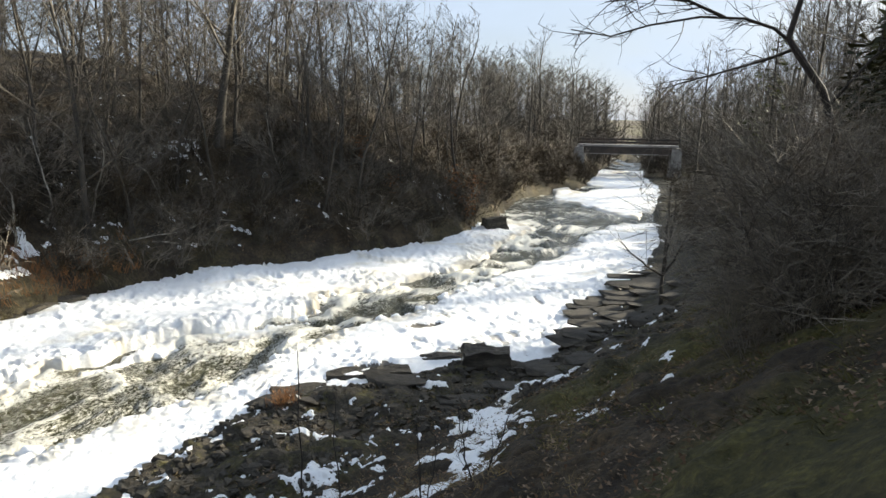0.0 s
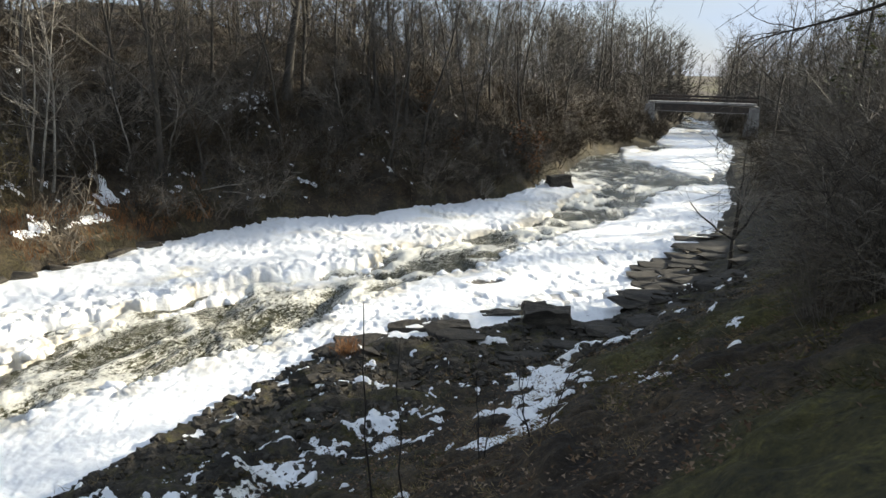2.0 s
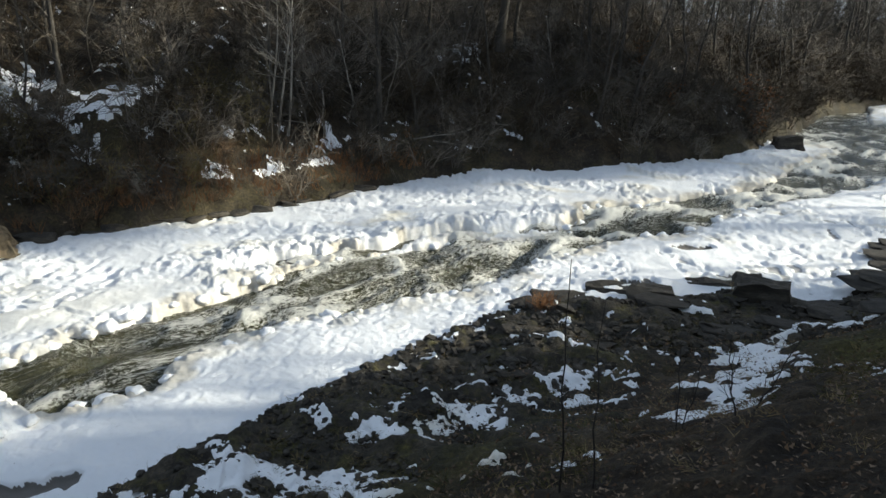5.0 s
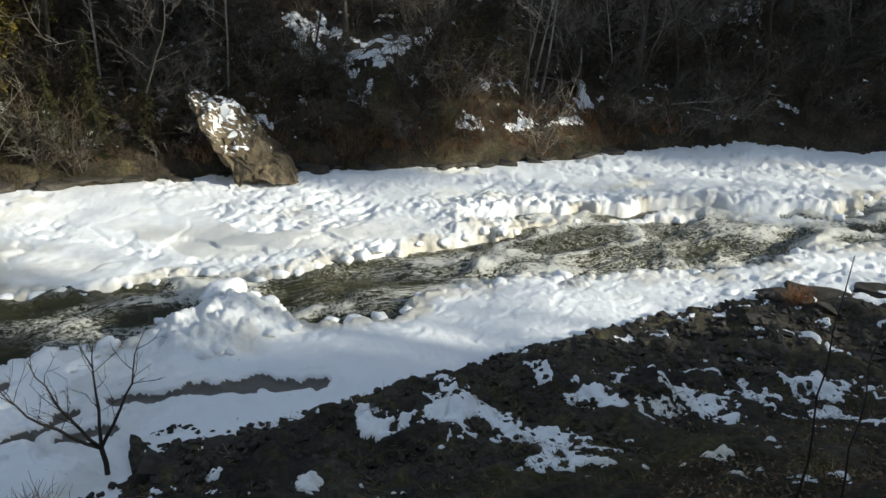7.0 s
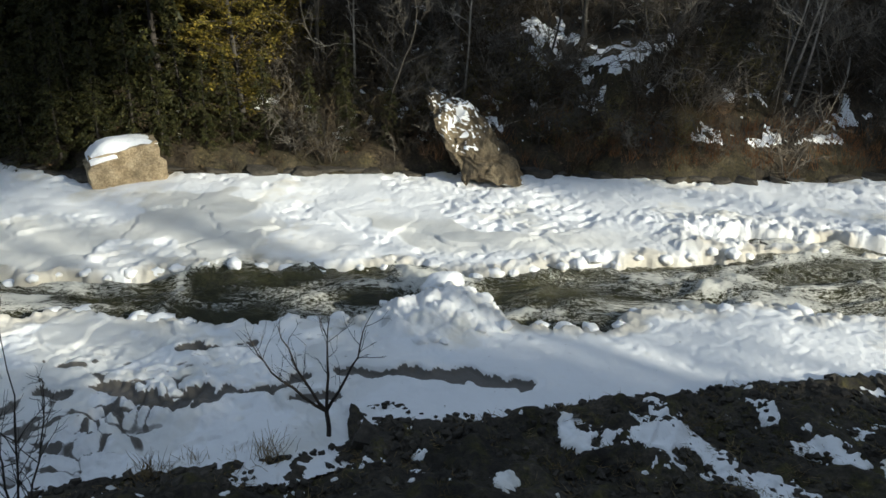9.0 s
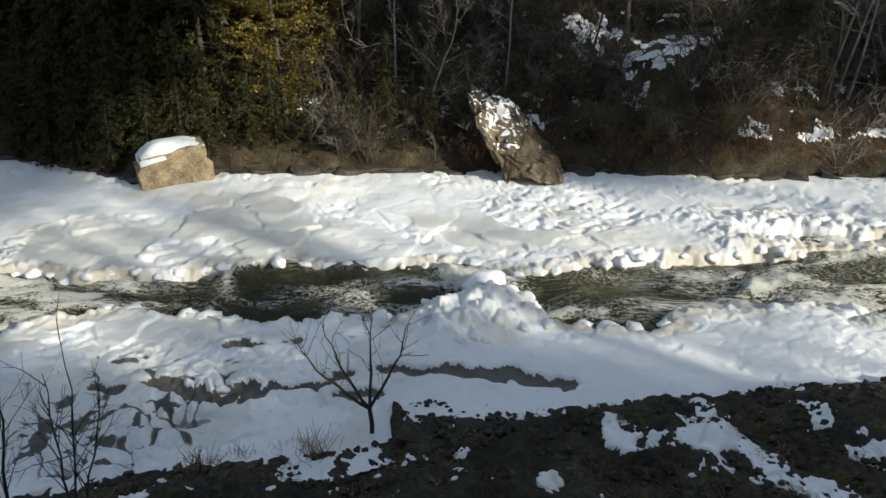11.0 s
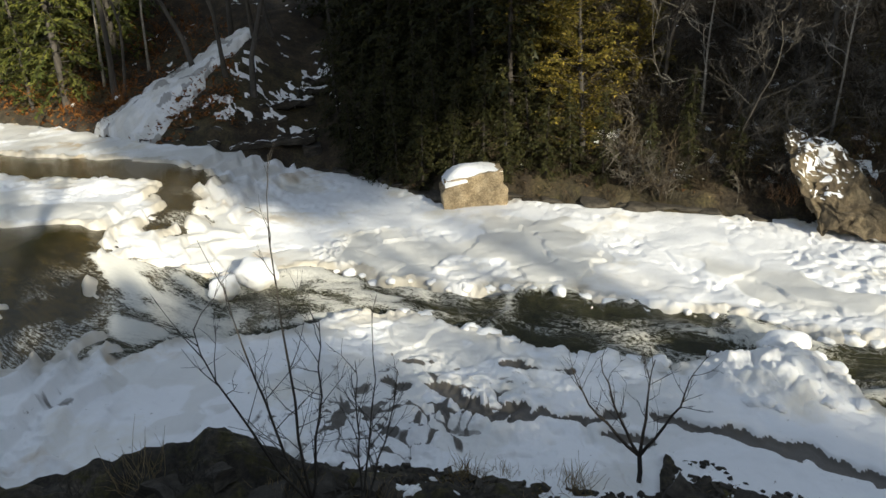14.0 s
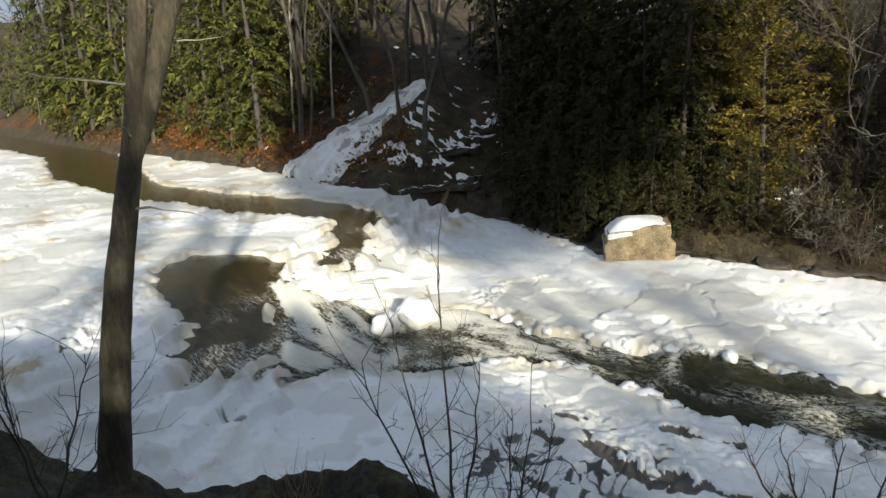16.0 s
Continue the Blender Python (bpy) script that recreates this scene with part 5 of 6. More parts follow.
strew("undergrowth", coarse, spots_on_bank(130, True, 0.2, 9, -16, 0, 62, 128, 0.8, 54), BRUSH, "brown leafless undergrowth above the downstream shore", "undergrowth", 0.5, 1.2, 54)
spots = [az_place(rb.uniform(-26, -4), rb.uniform(134, 185)) for _ in range(150)]
strew("undergrowth", coarse, [(x, y, height(x, y)) for x, y in spots if not inside(np.array([x]), np.array([y]), RIVER)[0]], TWIG, "grey leafless thicket beyond the bridge", "undergrowth", 1.2, 3.0, 49)
strew("undergrowth", coarse, spots_on_bank(190, False, 2.0, 40, -40, -13.5, 42, 140, 1.0, 35), BRUSH, "brown leafless undergrowth along the near bank", "undergrowth", 0.5, 1.1, 35)

# woods round and behind the bridge
far_trees = [bare_tree(340 + k, rng.uniform(14, 18), 0.2, 14, 6, 6, 0.25, 1.0, (BARK, TWIG)) for k in range(3)]
spots = [az_place(rng.uniform(-36, 4), rng.uniform(132, 175)) for _ in range(66)] + [az_place(rng.uniform(-36, -17), rng.uniform(80, 130)) for _ in range(14)]
scatter(far_trees, [(*p, height(*p)) for p in spots if not inside(np.array([p[0]]), np.array([p[1]]), RIVER)[0]], "tall leafless tree in the woods beyond the bridge", "tree", "trees beyond the bridge", 0.85, 1.2)
t = Tubes()
for k in range(760):
    x, y = az_place(rb.uniform(-45, 143), rb.uniform(120, 300)) if k < 330 else az_place(rb.uniform(-45, 8), rb.uniform(172, 260)) if k < 620 else az_place(rb.uniform(-24, -3), rb.uniform(176, 230))
    if inside(np.array([x]), np.array([y]), RIVER)[0] or (x * x + y * y < 170 ** 2 and -30 < x < 60):
        continue
    z, h = height(x, y), rb.uniform(12, 21)
    p = wander((x, y, z - 0.5), (0, 0, 1), h, 4, 0.05, rb, 0.1)
    t.tube(p, [0.22, 0.18, 0.13, 0.08, 0.03], 4, False)
    for _ in range(55):
        q, d = sample(p, rb.uniform(0.12, 1.0))
        a = rb.uniform(0, 6.28)
        e = q + Vector((math.cos(a), math.sin(a), rb.uniform(0.2, 1.3))) * h * rb.uniform(0.07, 0.2)
        t.blade(q, e, 0.16)
        t.blade(q.lerp(e, 0.5), q.lerp(e, 0.5) + Vector((rb.gauss(0, 1), rb.gauss(0, 1), rb.gauss(0.6, 0.7))) * h * 0.06, 0.1)
tagged(new("distant_woods", t.mesh("distant_woods", TWIG, False)), "distant leafless woods closing off the gorge", "woods", kind="stuff")

# pale many-stemmed clump and other marked trunks
for k, (x, y, h, r0, ln) in enumerate(((-19.7, 26.9, 8.0, 0.06, (0.10, 0.16)), (-20.0, 26.5, 7.5, 0.05, (0.16, 0.2)), (-19.4, 27.3, 8.5, 0.06, (0.04, 0.2)), (-28.6, 10.5, 7.5, 0.06, (0, 0)), (-26.6, 14.8, 8.5, 0.05, (0.05, 0.05)))):
    t = bare_tree(400 + k, h, r0, 9, 4, 4, 0.3, 0.6, (PALE, PALE), ln, 0.03, "birch")
    place_first(t, x, y)
    tagged(t, "slim pale-barked birch stem on the far slope", "tree", "pale birches")
for k, (x, y, h, r0) in enumerate(((-14.9, 45.6, 15, 0.34), (-8.7, 46.2, 9, 0.18), (-7.1, 48, 8, 0.16), (1.5, 55.5, 11, 0.14), (6.0, 84, 13, 0.2))):
    t = bare_tree(420 + k, h, r0, 14, 6, 6, 0.35, 1.0, (BARK, TWIG))
    place_first(t, x, y)
    tagged(t, "stout dark leafless tree on the far slope", "tree")

def leafy_shrub(seed):
    """A shrub that has kept its dead leaves."""
    top = shrub(seed, 2.4, 8, BRUSH, 0.6, "leafy_shrub", 5, 4)
    r, lf = random.Random(seed), Tubes()
    for _ in range(190):
        a, h = r.uniform(0, 6.28), r.uniform(0.5, 2.3)
        q = abs(r.gauss(0, 0.4)) * (0.5 + 0.4 * h)
        lf.leaf((math.cos(a) * q, math.sin(a) * q, h), Vector((r.gauss(0, 1), r.gauss(0, 1), r.gauss(-0.4, 0.6))) * 0.13, Vector((r.gauss(0, 1), r.gauss(0, 1), r.gauss(0, 0.6))) * 0.09)
    mesh_part("leafage", lf.mesh("leafage", RUSSET, False), top, "curled russet leaves")
    return top


for k, (a, d, h) in enumerate(((30.5, 36, 5.5), (27.5, 38, 5.0), (32.5, 34, 6.0), (22.5, 41, 5.0), (13, 45, 5.5))):
    t = place_first(bare_tree(450 + k, h, 0.05, 13, 6, 6, 0.12, 1.25, (PALE, HAZEL), (rng.gauss(0, 0.2), rng.gauss(0, 0.2)), 0.16, "young_tree"), *az_place(a, d))
    tagged(t, "crooked pale leafless young tree in the far brush", "tree", "pale young trees")

for k, (x, y, sc) in enumerate(((2.0, 51.2, 1.0), (1.0, 54.0, 1.5), (-3.6, 47.5, 0.8), (-6.0, 50.0, 1.0), (2.6, 56.5, 1.3))):
    ob = place_first(leafy_shrub(700 + k), x, y, 0, 40 * k, sc)
    tagged(ob, "small shrub still holding russet leaves above the far shore", "shrub", "russet shrubs")

def fallen_branch(seed, ln):
    """A dead branch lying on the slope, with its side twigs."""
    top, r = new("fallen_branch"), random.Random(seed)
    limb, tw = Tubes(), Tubes()
    pts = wander((0, 0, 0.12), (1, 0, 0.1), ln, 7, 0.13, r)
    limb.tube(pts, [0.045 - 0.005 * i for i in range(8)], 5)
    for _ in range(9):
        q, d = sample(pts, r.uniform(0.2, 1.0))
        tw.tube(wander(q, d + Vector((r.gauss(0, 0.5), r.gauss(0, 0.6), r.uniform(0.1, 0.8))), ln * r.uniform(0.1, 0.3), 3, 0.2, r), [0.014, 0.011, 0.008, 0.004], 3, False)
    mesh_part("limb", limb.mesh("limb", PALE), top)
    mesh_part("side_twig", tw.mesh("side_twig", PALE), top)
    return tagged(top, "bleached dead branch lying on the far slope", "branch", "fallen branches")


branches = [fallen_branch(460 + k, 2.2 + 0.5 * k) for k in range(3)]
for k, (x, y, z) in enumerate(spots_on_bank(14, True, 1.5, 8, 30, 74, 26, 40, 1.5, 56) + spots_on_bank(8, True, 1, 7, 4, 28, 34, 50, 1.5, 57)):
    (place_first if k < 3 else set_on)(branches[k % 3], x, y, 0.05, 35 + 50 * (k % 4), 1.0, z)

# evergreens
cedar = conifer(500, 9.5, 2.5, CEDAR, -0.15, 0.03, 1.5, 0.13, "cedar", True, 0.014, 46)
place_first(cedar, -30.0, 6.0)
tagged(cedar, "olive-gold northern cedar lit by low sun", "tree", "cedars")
set_on(cedar, -33.0, 4.4, 0, 70, 1.1)
set_on(cedar, -31.6, 8.4, 0, 160, 0.75)
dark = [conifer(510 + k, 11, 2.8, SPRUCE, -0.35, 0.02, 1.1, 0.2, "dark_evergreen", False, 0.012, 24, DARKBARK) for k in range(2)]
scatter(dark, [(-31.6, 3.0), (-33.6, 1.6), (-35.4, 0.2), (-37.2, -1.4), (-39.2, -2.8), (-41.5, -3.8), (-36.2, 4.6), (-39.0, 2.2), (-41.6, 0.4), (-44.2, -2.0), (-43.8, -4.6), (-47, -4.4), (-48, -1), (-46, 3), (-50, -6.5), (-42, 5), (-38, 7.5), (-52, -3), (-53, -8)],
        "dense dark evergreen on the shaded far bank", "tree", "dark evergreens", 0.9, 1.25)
# low boughs at the shore; this added dark skirt also stands in for shade
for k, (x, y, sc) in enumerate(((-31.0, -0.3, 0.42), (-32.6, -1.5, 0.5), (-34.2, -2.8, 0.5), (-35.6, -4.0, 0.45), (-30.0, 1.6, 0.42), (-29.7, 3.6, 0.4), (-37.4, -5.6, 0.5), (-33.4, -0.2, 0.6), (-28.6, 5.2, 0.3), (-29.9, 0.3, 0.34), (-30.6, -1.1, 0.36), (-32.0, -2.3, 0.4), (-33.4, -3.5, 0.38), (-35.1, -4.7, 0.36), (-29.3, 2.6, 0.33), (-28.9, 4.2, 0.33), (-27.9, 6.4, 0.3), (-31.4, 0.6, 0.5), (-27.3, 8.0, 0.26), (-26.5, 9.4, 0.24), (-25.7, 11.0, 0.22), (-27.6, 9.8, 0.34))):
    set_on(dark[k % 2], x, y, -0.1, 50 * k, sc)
hem = [conifer(530 + k, 12, 3.0, HEMLOCK, -0.4, 0.05, 0.85, 0.19, "hemlock") for k in range(2)]
scatter(hem, [(-45.6, -24.2), (-47.5, -27.5), (-52, -32), (-57, -41), (-50, -22.5), (-56, -30), (-62, -36), (-54, -24), (-60, -33), (-58, -27), (-50, -28.5)], "green drooping hemlock at the water's edge", "tree", "hemlocks", 0.9, 1.5)

far_hem = [conifer(534 + k, 13, 3.2, HEMLOCK, -0.4, 0.03, 0.55, 0.36, "hemlock", False, 0.014, 11) for k in range(2)]
scatter(far_hem, spots_on_bank(62, True, 1.5, 60, 108, 141, 62, 150, 2.2, 48), "green drooping hemlock on the upstream hill", "tree", "hemlocks", 0.9, 1.5)

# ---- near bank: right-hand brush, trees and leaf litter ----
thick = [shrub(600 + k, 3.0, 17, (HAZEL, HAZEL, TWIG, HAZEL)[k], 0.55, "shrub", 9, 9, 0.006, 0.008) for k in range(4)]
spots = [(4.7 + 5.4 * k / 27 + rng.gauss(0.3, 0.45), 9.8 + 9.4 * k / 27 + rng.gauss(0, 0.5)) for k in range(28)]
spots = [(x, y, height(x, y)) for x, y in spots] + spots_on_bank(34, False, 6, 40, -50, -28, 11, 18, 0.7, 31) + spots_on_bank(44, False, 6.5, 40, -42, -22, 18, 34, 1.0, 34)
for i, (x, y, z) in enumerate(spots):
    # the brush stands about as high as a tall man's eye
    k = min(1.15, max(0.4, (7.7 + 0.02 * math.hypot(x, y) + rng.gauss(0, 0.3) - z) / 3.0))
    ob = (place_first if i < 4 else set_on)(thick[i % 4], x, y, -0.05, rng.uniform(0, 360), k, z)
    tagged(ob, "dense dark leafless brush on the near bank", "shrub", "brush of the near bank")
nt_ = [bare_tree(620 + k, rng.uniform(10, 14), 0.12, 14, 6, 6, 0.25, 0.9, (BARK, TWIG)) for k in range(3)]
scatter(nt_, spots_on_bank(30, False, 5, 60, -44, -19, 22, 110, 2.0, 32), "leafless tree standing in brush on the near bank", "tree", "bare trees of the near bank", 0.8, 1.2)
place_first(hp := conifer(640, 8, 1.6, HEMLOCK, -0.1, 0.25, 0.6, 0.10, "pine", False, 0.01, 40), 9.6, 20.5)
tagged(hp, "tall green pine among bare trees", "tree")


def reaching_tree():
    top = new("reaching_tree")
    r = random.Random(5)
    wood, twig = Tubes(), Tubes()
    gx, gy = 7.2, 11.7
    g = height(gx, gy)
    trunk = [(gx, gy, g - 0.3), (7.05, 11.7, 5.8), (6.93, 11.7, 6.46), (6.67, 11.7, 7.52), (6.37, 11.7, 8.26), (5.92, 11.75, 8.85), (5.76, 11.8, 9.1), (5.9, 11.8, 9.7), (6.05, 11.9, 10.8), (6.2, 12, 12)]
    wood.tube(trunk, [0.10, 0.08, 0.075, 0.07, 0.065, 0.06, 0.055, 0.045, 0.03, 0.015], 8)
    mesh_part("trunk", wood.mesh("trunk", DARKBARK), top)
    limbs = Tubes()
    arms = [[(5.8, 11.8, 9.05), (5.5, 11.8, 9.26), (4.97, 11.7, 9.39), (4.19, 11.6, 9.39), (3.34, 11.5, 9.23), (2.68, 11.4, 9.03), (2.02, 11.3, 9.11)], [(5.92, 11.8, 8.95), (5.45, 12.0, 8.75), (4.78, 12.2, 8.55), (4.1, 12.4, 8.35)],
            [(5.95, 11.8, 9.9), (6.7, 12.0, 10.5), (7.5, 12.1, 10.9)], [(6.5, 11.7, 8.0), (7.1, 11.6, 8.8), (7.8, 11.5, 9.4)], [(4.6, 11.65, 9.4), (3.9, 11.4, 9.6), (3.1, 11.2, 9.62), (2.5, 11.1, 9.5)]]
    for arm in arms:
        n = len(arm)
        limbs.tube(arm, [0.028 * (1 - 0.85 * i / (n - 1)) + 0.005 for i in range(n)], 5)
        pts = [Vector(p) for p in arm]
        for _ in range(16):
            q, d = sample(pts, r.uniform(0.15, 1.0))
            sp = wander(q, d + Vector((r.gauss(0, 0.5), r.gauss(0, 0.5), r.gauss(-0.1, 0.5))), r.uniform(0.4, 1.2), 4, 0.22, r)
            twig.tube(sp, [0.011, 0.009, 0.007, 0.005, 0.003], 3, False)
            for _ in range(4):
                q2, d2 = sample(sp, r.uniform(0.2, 1))
                twig.tube(wander(q2, d2 + Vector((r.gauss(0, 0.7), r.gauss(0, 0.7), r.gauss(0, 0.6))), r.uniform(0.15, 0.5), 2, 0.2, r), [0.005, 0.004, 0.002], 3, False)
    base = len(limbs.v)
    limbs.v += twig.v
    limbs.f += [tuple(i + base for i in f) for f in twig.f]
    mesh_part("crown", limbs.mesh("crown", DARKBARK), top)
    tagged(top, "leafless tree reaching a long branch over the river", "tree")


reaching_tree()


def twin_trunk():
    top = new("twin_trunk_tree")
    low = [(-6.86, -6.40, 2.6), (-6.87, -6.38, 3.0), (-6.95, -6.28, 3.9), (-7.03, -6.19, 4.68), (-7.16, -6.03, 5.69), (-7.27, -5.89, 6.4)]
    left = low + [(-7.37, -5.77, 7.11), (-7.45, -5.65, 7.91), (-7.51, -5.57, 8.51), (-7.58, -5.48, 9.3), (-7.62, -5.40, 11.0), (-7.6, -5.3, 13.5)]
    right = [(-7.22, -5.95, 6.1), (-7.33, -5.82, 6.75), (-7.47, -5.63, 7.32), (-7.59, -5.46, 7.93), (-7.70, -5.30, 8.51), (-7.82, -5.10, 9.3), (-8.0, -4.8, 11.0), (-8.1, -4.6, 13.5)]
    for name, pts, rad in (("stem", left, [0.25, 0.20, 0.18, 0.17, 0.155, 0.135, 0.11, 0.105, 0.105, 0.10, 0.09, 0.05]), ("stem", right, [0.08, 0.105, 0.115, 0.12, 0.125, 0.125, 0.1, 0.05])):
        t = Tubes()
        fine_p, fine_r = [], []
        for i in range(len(pts) - 1):
            for k in range(4):
                u = k / 4
                p = Vector(pts[i]).lerp(Vector(pts[i + 1]), u)
                n = noise.noise(p * 1.7) * 0.012
                fine_p.append(p + Vector((n, -n, 0)))
                fine_r.append((rad[i] * (1 - u) + rad[i + 1] * u) * (1 + 0.06 * noise.noise(p * 3.0)))
        t.tube(fine_p, fine_r, 14)
        mesh_part(name, t.mesh(name, FURROW), top)
    bx, by, g, ex, ey = -6.86, -6.40, 2.6, -7.51, -5.57
    r = random.Random(9)
    for z0, a in ((7.0, 20), (7.6, -35), (8.0, 150), (6.2, 60)):
        w = (z0 - g) / (8.46 - g)
        tw = Tubes()
        tw.tube(wander((bx + (ex - bx) * w, by + (ey - by) * w, z0), (math.cos(radians(a)), math.sin(radians(a)), 0.25), 1.1, 6, 0.12, r), [0.02, 0.018, 0.014, 0.01, 0.008, 0.006, 0.003], 4)
        mesh_part("branch", tw.mesh("branch", PALE), top)
    tagged(top, "grey furrowed twin-stemmed tree on the near lip", "tree")


twin_trunk()


def slender(name, x, y, tips, seed, r0, label, side=10, twig_len=0.7, mat=None, fork=0.0):
    """A small foreground tree or sapling: a stem that divides towards the given tips, with side twigs."""
    mat = mat or BARK
    top = new(name)
    r = random.Random(seed)
    st, tw = Tubes(), Tubes()
    g = height(x, y)
    foot = Vector((x, y, g - 0.15))
    mid = sum((Vector(t) for t in tips), Vector()) / len(tips)
    crotch = foot.lerp(Vector((foot.x + (mid.x - foot.x) * 0.3, foot.y + (mid.y - foot.y) * 0.3, mid.z)), fork)
    if fork:
        st.tube([foot, foot.lerp(crotch, 0.35) + Vector((0.02, -0.02, 0)), foot.lerp(crotch, 0.7) + Vector((-0.01, 0.02, 0)), crotch], [r0 * 1.2, r0, r0 * 0.92, r0 * 0.85], 7)
        mesh_part("trunk", st.mesh("trunk", mat), top)
        st = Tubes()
    r1 = r0 * (0.66 if fork else 1)
    for tip in tips:
        p0, p1 = crotch, Vector(tip)
        n = 8
        pts = [p0.lerp(p1, i / n) + Vector((r.gauss(0, 0.02), r.gauss(0, 0.02), r.gauss(0, 0.02))) * (i > 0) for i in range(n + 1)]
        for i in range(1, n):
            f = i / n
            pts[i].x -= (p0.x - p1.x) * 0.45 * f * (1 - f)
            pts[i].y -= (p0.y - p1.y) * 0.45 * f * (1 - f)
        st.tube(pts, [r1 * (1 - 0.88 * i / n) + 0.003 for i in range(n + 1)], 5)
        for _ in range(side):
            q, d = sample(pts, r.uniform(0.2, 1.0))
            sp = wander(q, d * 0.8 + Vector((r.gauss(0, 0.55), r.gauss(0, 0.55), r.gauss(0.1, 0.3))), twig_len * r.uniform(0.4, 1.1), 3, 0.14, r, 0.03)
            tw.tube(sp, [0.008, 0.006, 0.004, 0.0025], 3, False)
            for _ in range(3):
                q2, d2 = sample(sp, r.uniform(0.3, 1.0))
                tw.tube(wander(q2, d2 + Vector((r.gauss(0, 0.5), r.gauss(0, 0.5), r.gauss(0.1, 0.4))), twig_len * r.uniform(0.15, 0.45), 2, 0.12, r), [0.004, 0.003, 0.002], 3, False)
    base = len(st.v)
    st.v += tw.v
    st.f += [tuple(i + base for i in f) for f in tw.f]
    mesh_part("crown" if fork else "stem", st.mesh("crown", mat), top)
    tagged(top, label, "tree")
    return top


slender("small_tree", -10.0, 2.7, [(-10.15, 1.55, 2.1), (-9.85, 2.75, 2.4), (-9.75, 3.35, 2.2), (-10.1, 2.0, 2.3)], 3, 0.045, "small dark leafless tree at the near ice edge", 9, 0.7, DARKBARK, 0.38)
sx, sy = az_place(106.1, 8.0)
slender("sapling", sx, sy, [az_place(111, 8.0) + (4.9,), az_place(107.2, 7.8) + (5.85,), az_place(114, 7.6) + (4.6,), az_place(104, 7.9) + (4.3,)], 4, 0.03, "slim leafless sapling on the near bank's lip", 11, 0.8, BARK, 0.3)
sx, sy = az_place(102.2, 8.2)
slender("sapling", sx, sy, [az_place(99.5, 8.2) + (3.9,), az_place(97.5, 8.3) + (3.3,), az_place(101.3, 8.2) + (3.6,)], 5, 0.022, "slim leafless sapling on the near bank's lip", 11, 0.7, BARK, 0.3)
slender("sapling", -6.6, -7.2, [(-7.4, -7.0, 4.3), (-6.3, -7.4, 4.6), (-7.2, -6.2, 3.9), (-6.9, -7.9, 4.4)], 6, 0.02, "thin leafless brush stems at the near bank's lip", 14, 0.8, BARK)
slender("thin_stem", -1.4, 6.9, [(-1.52, 6.95, 5.15)], 7, 0.014, "thin upright dead weed stem on the near bank", 5, 0.12, DARKBARK)
slender("thin_stem", -1.05, 7.0, [(-1.15, 7.1, 4.7)], 8, 0.012, "thin upright dead weed stem on the near bank", 5, 0.12, DARKBARK)
slender("thin_stem", 0.5, 8.6, [(1.05, 8.6, 4.0), (0.25, 8.7, 3.8)], 9, 0.012, "thin forked leafless stem over snow patches", 6, 0.35, DARKBARK)
slender("thin_stem", -0.2, 9.2, [(-0.3, 9.3, 3.5), (0.0, 9.2, 3.2)], 10, 0.01, "thin forked leafless stem over snow patches", 6, 0.3, DARKBARK)
slender("leafless_tree", 8.9, 26.6, [(9.0, 26.6, 6.6), (10.0, 26.4, 4.5), (7.0, 26.4, 3.4), (9.4, 27, 5.6)], 11, 0.08, "dark leafless tree on the stepped near shore", 12, 1.1, DARKBARK, 0.3)


def tuft(name, x, y, h, n, mat, label, spread=0.35):
    t = Tubes()
    r = random.Random(int(x * 100))
    z = height(x, y)
    for _ in range(n):
        a = r.uniform(0, 6.28)
        p = Vector((x + r.gauss(0, spread * 0.35), y + r.gauss(0, spread * 0.35), z - 0.05))
        t.tube(wander(p, (math.cos(a) * 0.5, math.sin(a) * 0.5, 1), h * r.uniform(0.5, 1.1), 3, 0.18, r, -0.05), [0.006, 0.005, 0.004, 0.002], 3, False)
    tagged(new(name, t.mesh(name, mat)), label, "grass")


RUSTGRASS = two_scale("rust_grass", (0.14, 0.06, 0.02), (0.24, 0.11, 0.04), (0.32, 0.17, 0.07), 1.0, 6.0, 0.9, 0.2, 0.01)
tuft("grass_tuft", -4.1, 17.2, 0.55, 160, RUSTGRASS, "rust-coloured dry grass tuft on the shale", 0.4)
for x, y in ((-10.3, 1.1), (-10.4, 0.5), (-10.35, -0.2), (-9.9, 1.6), (-7.2, 13.3), (2.9, 20.6), (1.0, 20.9), (-21.0, 14.9), (-21.3, 14.2), (-20.8, 15.6)):
    tuft("grass_tuft", x, y, 0.5, 70, GRASS, "straw-coloured dry grass tuft by the ice edge", 0.4)

for k, (x, y) in enumerate(((-9.4, -3.0), (-9.2, -4.4), (-9.6, -5.4), (-9.0, -6.2), (-8.2, -7.2), (-8.0, -8.0), (-9.5, -1.6), (-7.4, -7.2))):
    tuft("grass_tuft", x, y, 0.45 + 0.2 * (k % 3), 40, DARKBARK if k % 2 else GRASS, "sparse dry stems on the rocky near lip", 0.5)

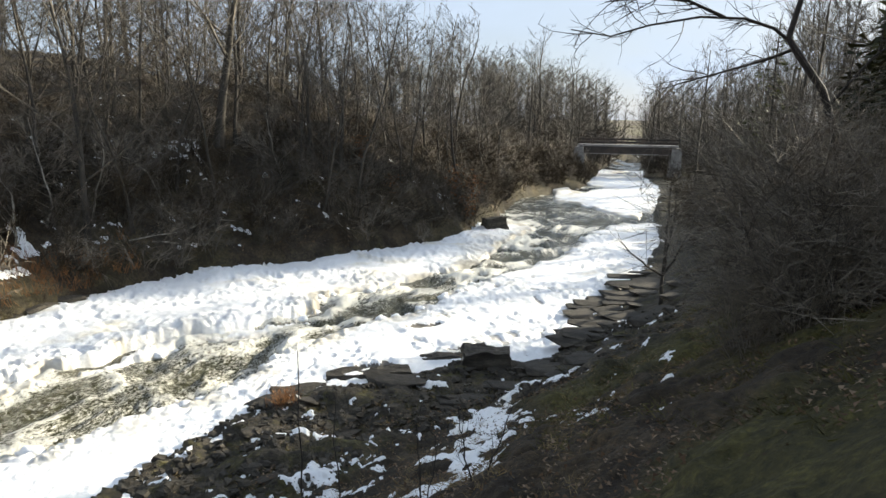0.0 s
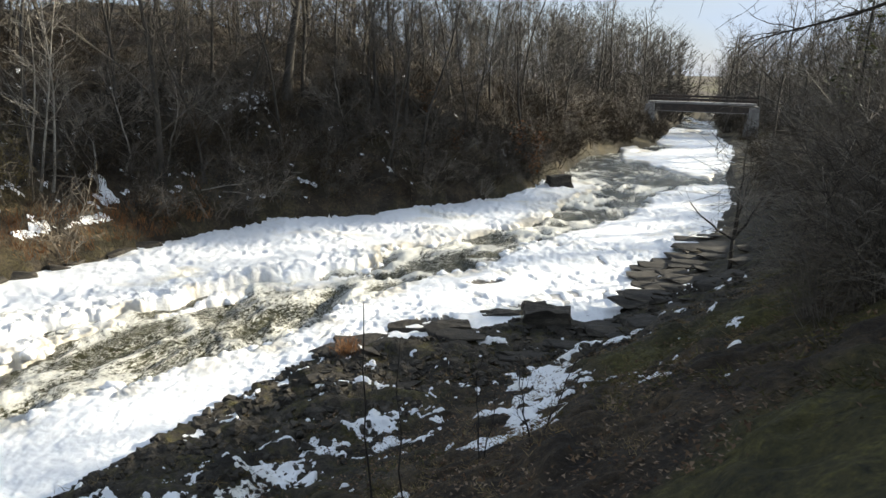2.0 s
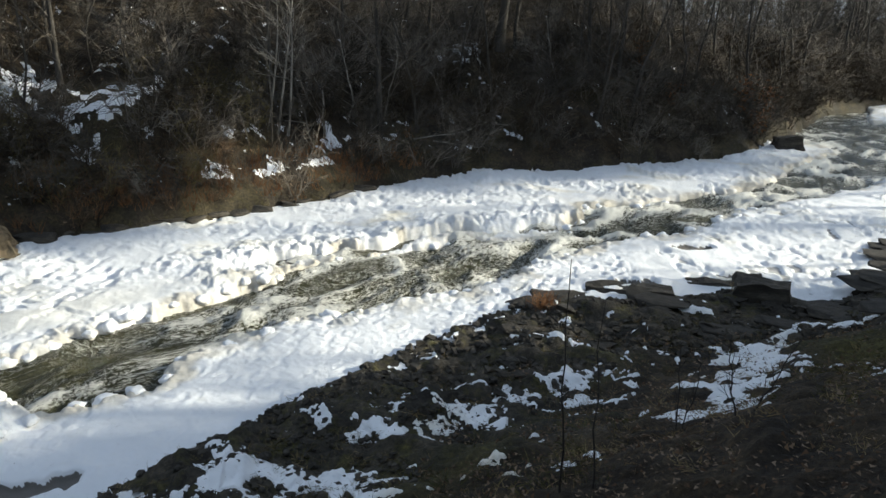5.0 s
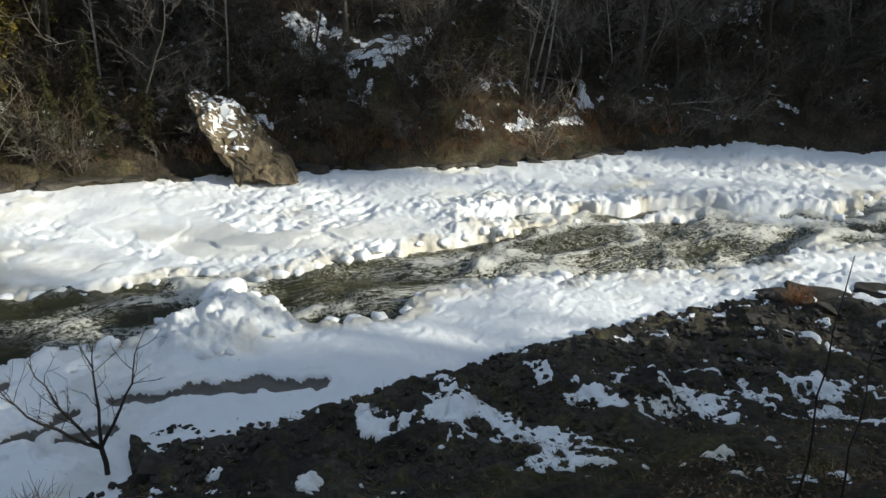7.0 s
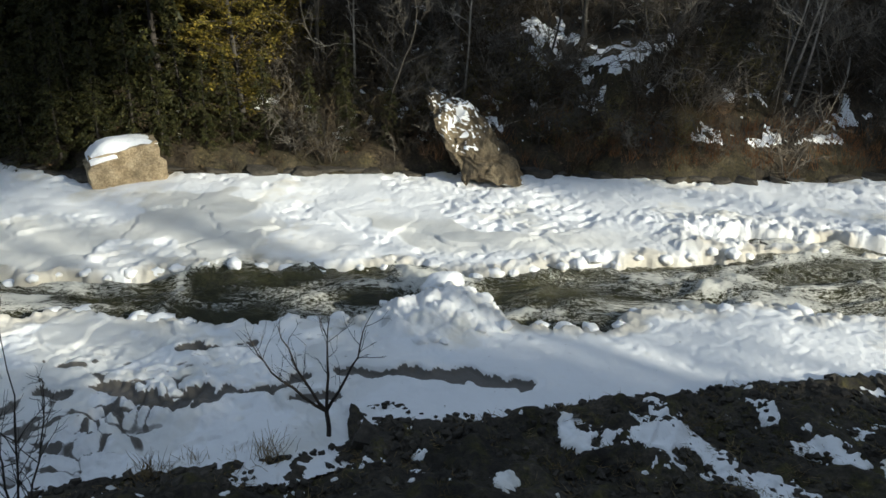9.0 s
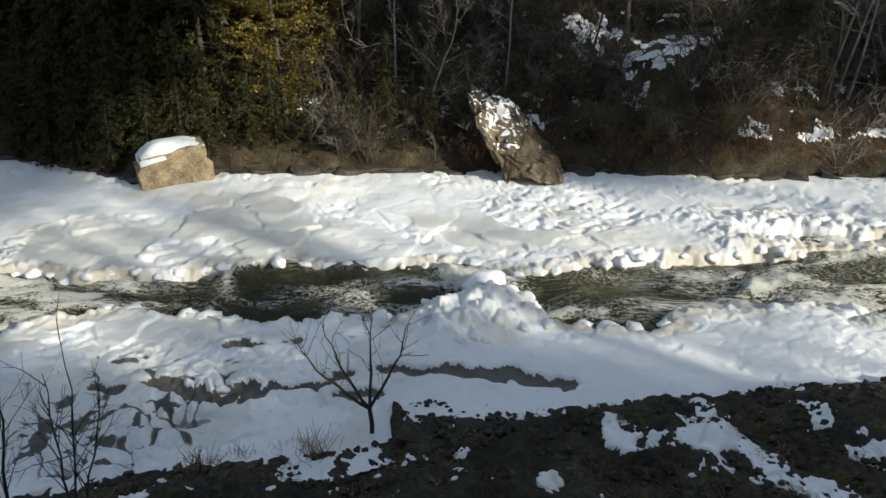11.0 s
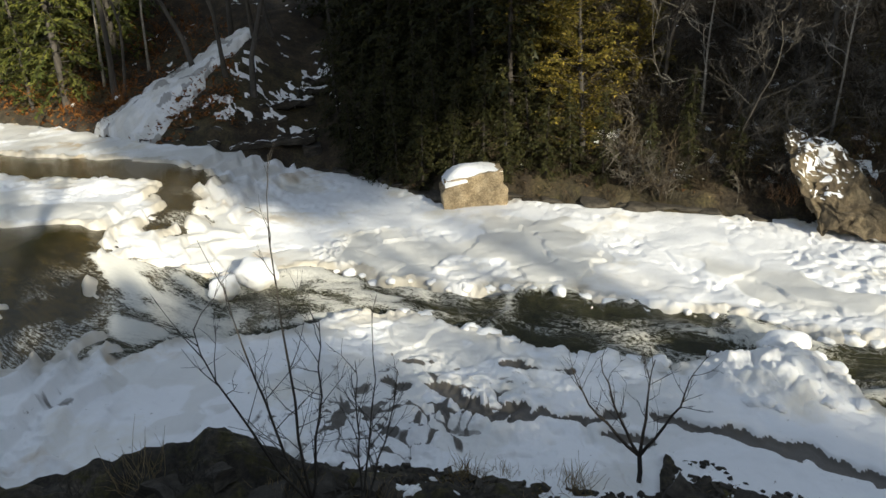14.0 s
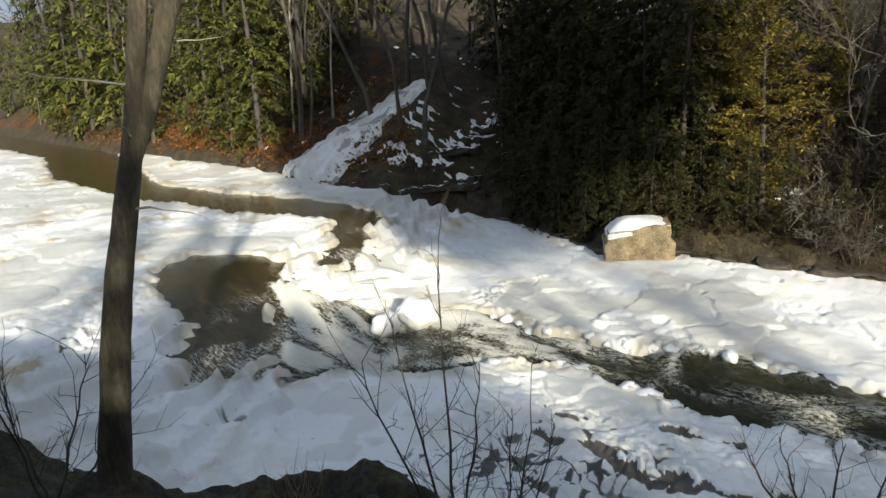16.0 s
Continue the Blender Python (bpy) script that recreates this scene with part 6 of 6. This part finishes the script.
# low tussocks and weeds that mat the near bank
MOSSY = foliage("moss_blade", (0.055, 0.05, 0.014), (0.10, 0.095, 0.026), (0.17, 0.14, 0.05))
tussocks = []
for k in range(6):
    t = Tubes()
    for _ in range(16):
        a, q = rb.uniform(0, 6.28), rb.random() ** 0.5 * 0.22
        p = Vector((math.cos(a) * q, math.sin(a) * q, -0.02))
        t.blade(p, p + Vector((rb.gauss(0, 0.09), rb.gauss(0, 0.09), rb.uniform(0.03, 0.11))), 0.012)
    tussocks.append(t)
strew("moss", tussocks, [p for p in spots_on_bank(2600, False, 1.2, 14, -34, 64, 6.0, 24, 0.1, 51) if vnoise(p[0] * 0.5, p[1] * 0.5, 31) > -0.25], MOSSY, "low green-brown moss tussocks on the near bank", "moss", 0.6, 1.3, 51)
strew("dry_grass", tussocks, spots_on_bank(1500, False, 0.3, 10, -30, 100, 7.0, 22, 0.1, 52), GRASS, "short dry grass among the near bank's shale", "grass", 0.5, 1.2, 52)
# fallen leaves on the near bank
lv = Tubes()
for x, y, z in spots_on_bank(11000, False, 3.0, 18, -36, 25, 6.0, 24, 0.04, 41):
    z += 0.05
    a, s = rng.uniform(0, 6.28), rng.uniform(0.035, 0.085)
    lv.leaf((x, y, z), Vector((math.cos(a), math.sin(a), rng.gauss(0.1, 0.35))) * s, Vector((-math.sin(a), math.cos(a), rng.gauss(0, 0.35))) * s * 0.8)
tagged(new("fallen_leaves", lv.mesh("fallen_leaves", LEAF, False)), "brown fallen leaves strewn over the near bank", "leaves", kind="stuff")
lv = Tubes()
for x, y, z in spots_on_bank(8000, True, 0.6, 12, 106, 136, 38, 85, 0.05, 42) + spots_on_bank(2500, True, 0.4, 12, 118, 141, 80, 150, 0.1, 46) + spots_on_bank(4500, True, 0.1, 4, 106, 134, 38, 90, 0.04, 53):
    z += 0.06
    a, s = rng.uniform(0, 6.28), rng.uniform(0.14, 0.3)
    lv.leaf((x, y, z), Vector((math.cos(a), math.sin(a), rng.gauss(0.2, 0.4))) * s, Vector((-math.sin(a), math.cos(a), rng.gauss(0, 0.4))) * s * 0.8)
tagged(new("fallen_leaves", lv.mesh("fallen_leaves", RUSSET, False)), "russet fallen leaves covering the upstream bank", "leaves", kind="stuff")
lv = Tubes()
for x, y, z in spots_on_bank(5200, True, 0.3, 9, 5, 95, 24, 50, 0.1, 43):
    a, s = rng.uniform(0, 6.28), rng.uniform(0.08, 0.2)
    lv.leaf((x, y, z + 0.06), Vector((math.cos(a), math.sin(a), rng.gauss(0.2, 0.4))) * s, Vector((-math.sin(a), math.cos(a), rng.gauss(0, 0.4))) * s * 0.8)
tagged(new("fallen_leaves", lv.mesh("fallen_leaves", LEAF, False)), "brown fallen leaves on the far slope", "leaves", kind="stuff")
gr = Tubes()
for x, y, z in spots_on_bank(150, True, 0.3, 2.6, 24, 66, 24, 46, 0.2, 44):
    for _ in range(14):
        a = rng.uniform(0, 6.28)
        p = Vector((x + rng.gauss(0, 0.15), y + rng.gauss(0, 0.15), z))
        gr.blade(p, p + Vector((math.cos(a) * 0.3, math.sin(a) * 0.3, rng.uniform(0.3, 0.9))), 0.02)
tagged(new("dry_grass", gr.mesh("dry_grass", RUSTGRASS, False)), "straw-brown dry grass at the far bank's foot", "grass", kind="stuff")
# young evergreens added beside the view to keep the near shore in shade
young = conifer(660, 4.4, 1.7, SPRUCE, -0.15, 0.02, 1.6, 0.2, "shade_evergreen")
scatter([young], [(5.6, 3.6), (6.4, 5.2), (7.4, 6.6), (8.2, 8.0), (9.4, 9.2), (6.4, 2.0), (7.6, 3.6), (8.6, 5.4), (9.6, 7.0), (7.0, 0.2), (10.6, 10.6), (11.4, 9.0), (11.5, 12.2), (12.3, 10.8), (10.2, 8.2), (9.0, 6.4), (8.0, 4.6), (9.8, 14.3), (10.4, 15.7), (11.2, 17.2), (12.0, 18.7)], "dense young evergreen added to shade the near shore", "tree", "young evergreens", 0.95, 1.25)
# unseen hemlocks added to shade the twin trunk and the near ice
set_on(hem[0], 7.4, 1.0, 0, 40, 0.75)
set_on(hem[1], 8.8, 2.6, 0, 90, 0.72)
set_on(hem[0], 8.6, -1.2, 0, 150, 0.78)
# tall unseen pines added on the near bank to cast shade across the river
pine = conifer(650, 24, 3.4, HEMLOCK, -0.1, 0.55, 0.6, 0.65, "pine", True, 0.005)
scatter([pine], [(15.8, 17.1), (18.8, 20.0), (21.8, 23.2), (24.7, 26.3), (27.4, 28.6), (22.0, 22.0)], "tall unseen pine added to shade the river and far bank", "tree", "pines of the near bank", 1.15, 1.28)
shade_pine = conifer(651, 31, 4.2, HEMLOCK, -0.1, 0.64, 0.3, 1.6, "pine", True, 0.005, 11)
# points to be shaded; each added pine stands sunward of its point
shade_targets = [(-39.5, -9.5, 3.0, 70), (-42.0, -8.2, 5.0, 72), (-38.4, -12.0, 3.2, 70), (-44.5, -7.0, 7.0, 74), (-14.0, 34.5, 2.5, 86), (-10.5, 38.2, 2.5, 84), (-6.0, 42.0, 2.0, 84), (-17.0, 41.0, 4.5, 88), (-12.0, 44.4, 5.0, 86), (-6.4, 50, 4.5, 84), (-20.6, 36.6, 5.0, 88), (-31, 15.5, 8, 80), (-43, -15, 5.5, 72), (-45, -12, 7.5, 74), (-39.8, -16.6, 4.0, 70), (-21.5, 31, 6.5, 86), (-28.5, 13.5, 6.5, 84), (-22, 27, 6.5, 86), (-25, 27.5, 8.5, 88), (-20, 30.5, 5, 86), (-31.5, 11.8, 7, 82)]
scatter([shade_pine], [(tx + 0.883 * k, ty + 0.469 * k, min(tz + k * math.tan(radians(SUN_EL)) - 26.0, height(tx + 0.883 * k, ty + 0.469 * k))) for tx, ty, tz, k in shade_targets], "tall unseen pine added to shade the river and far bank", "tree", "pines of the near bank", 0.95, 1.05, 0.0)
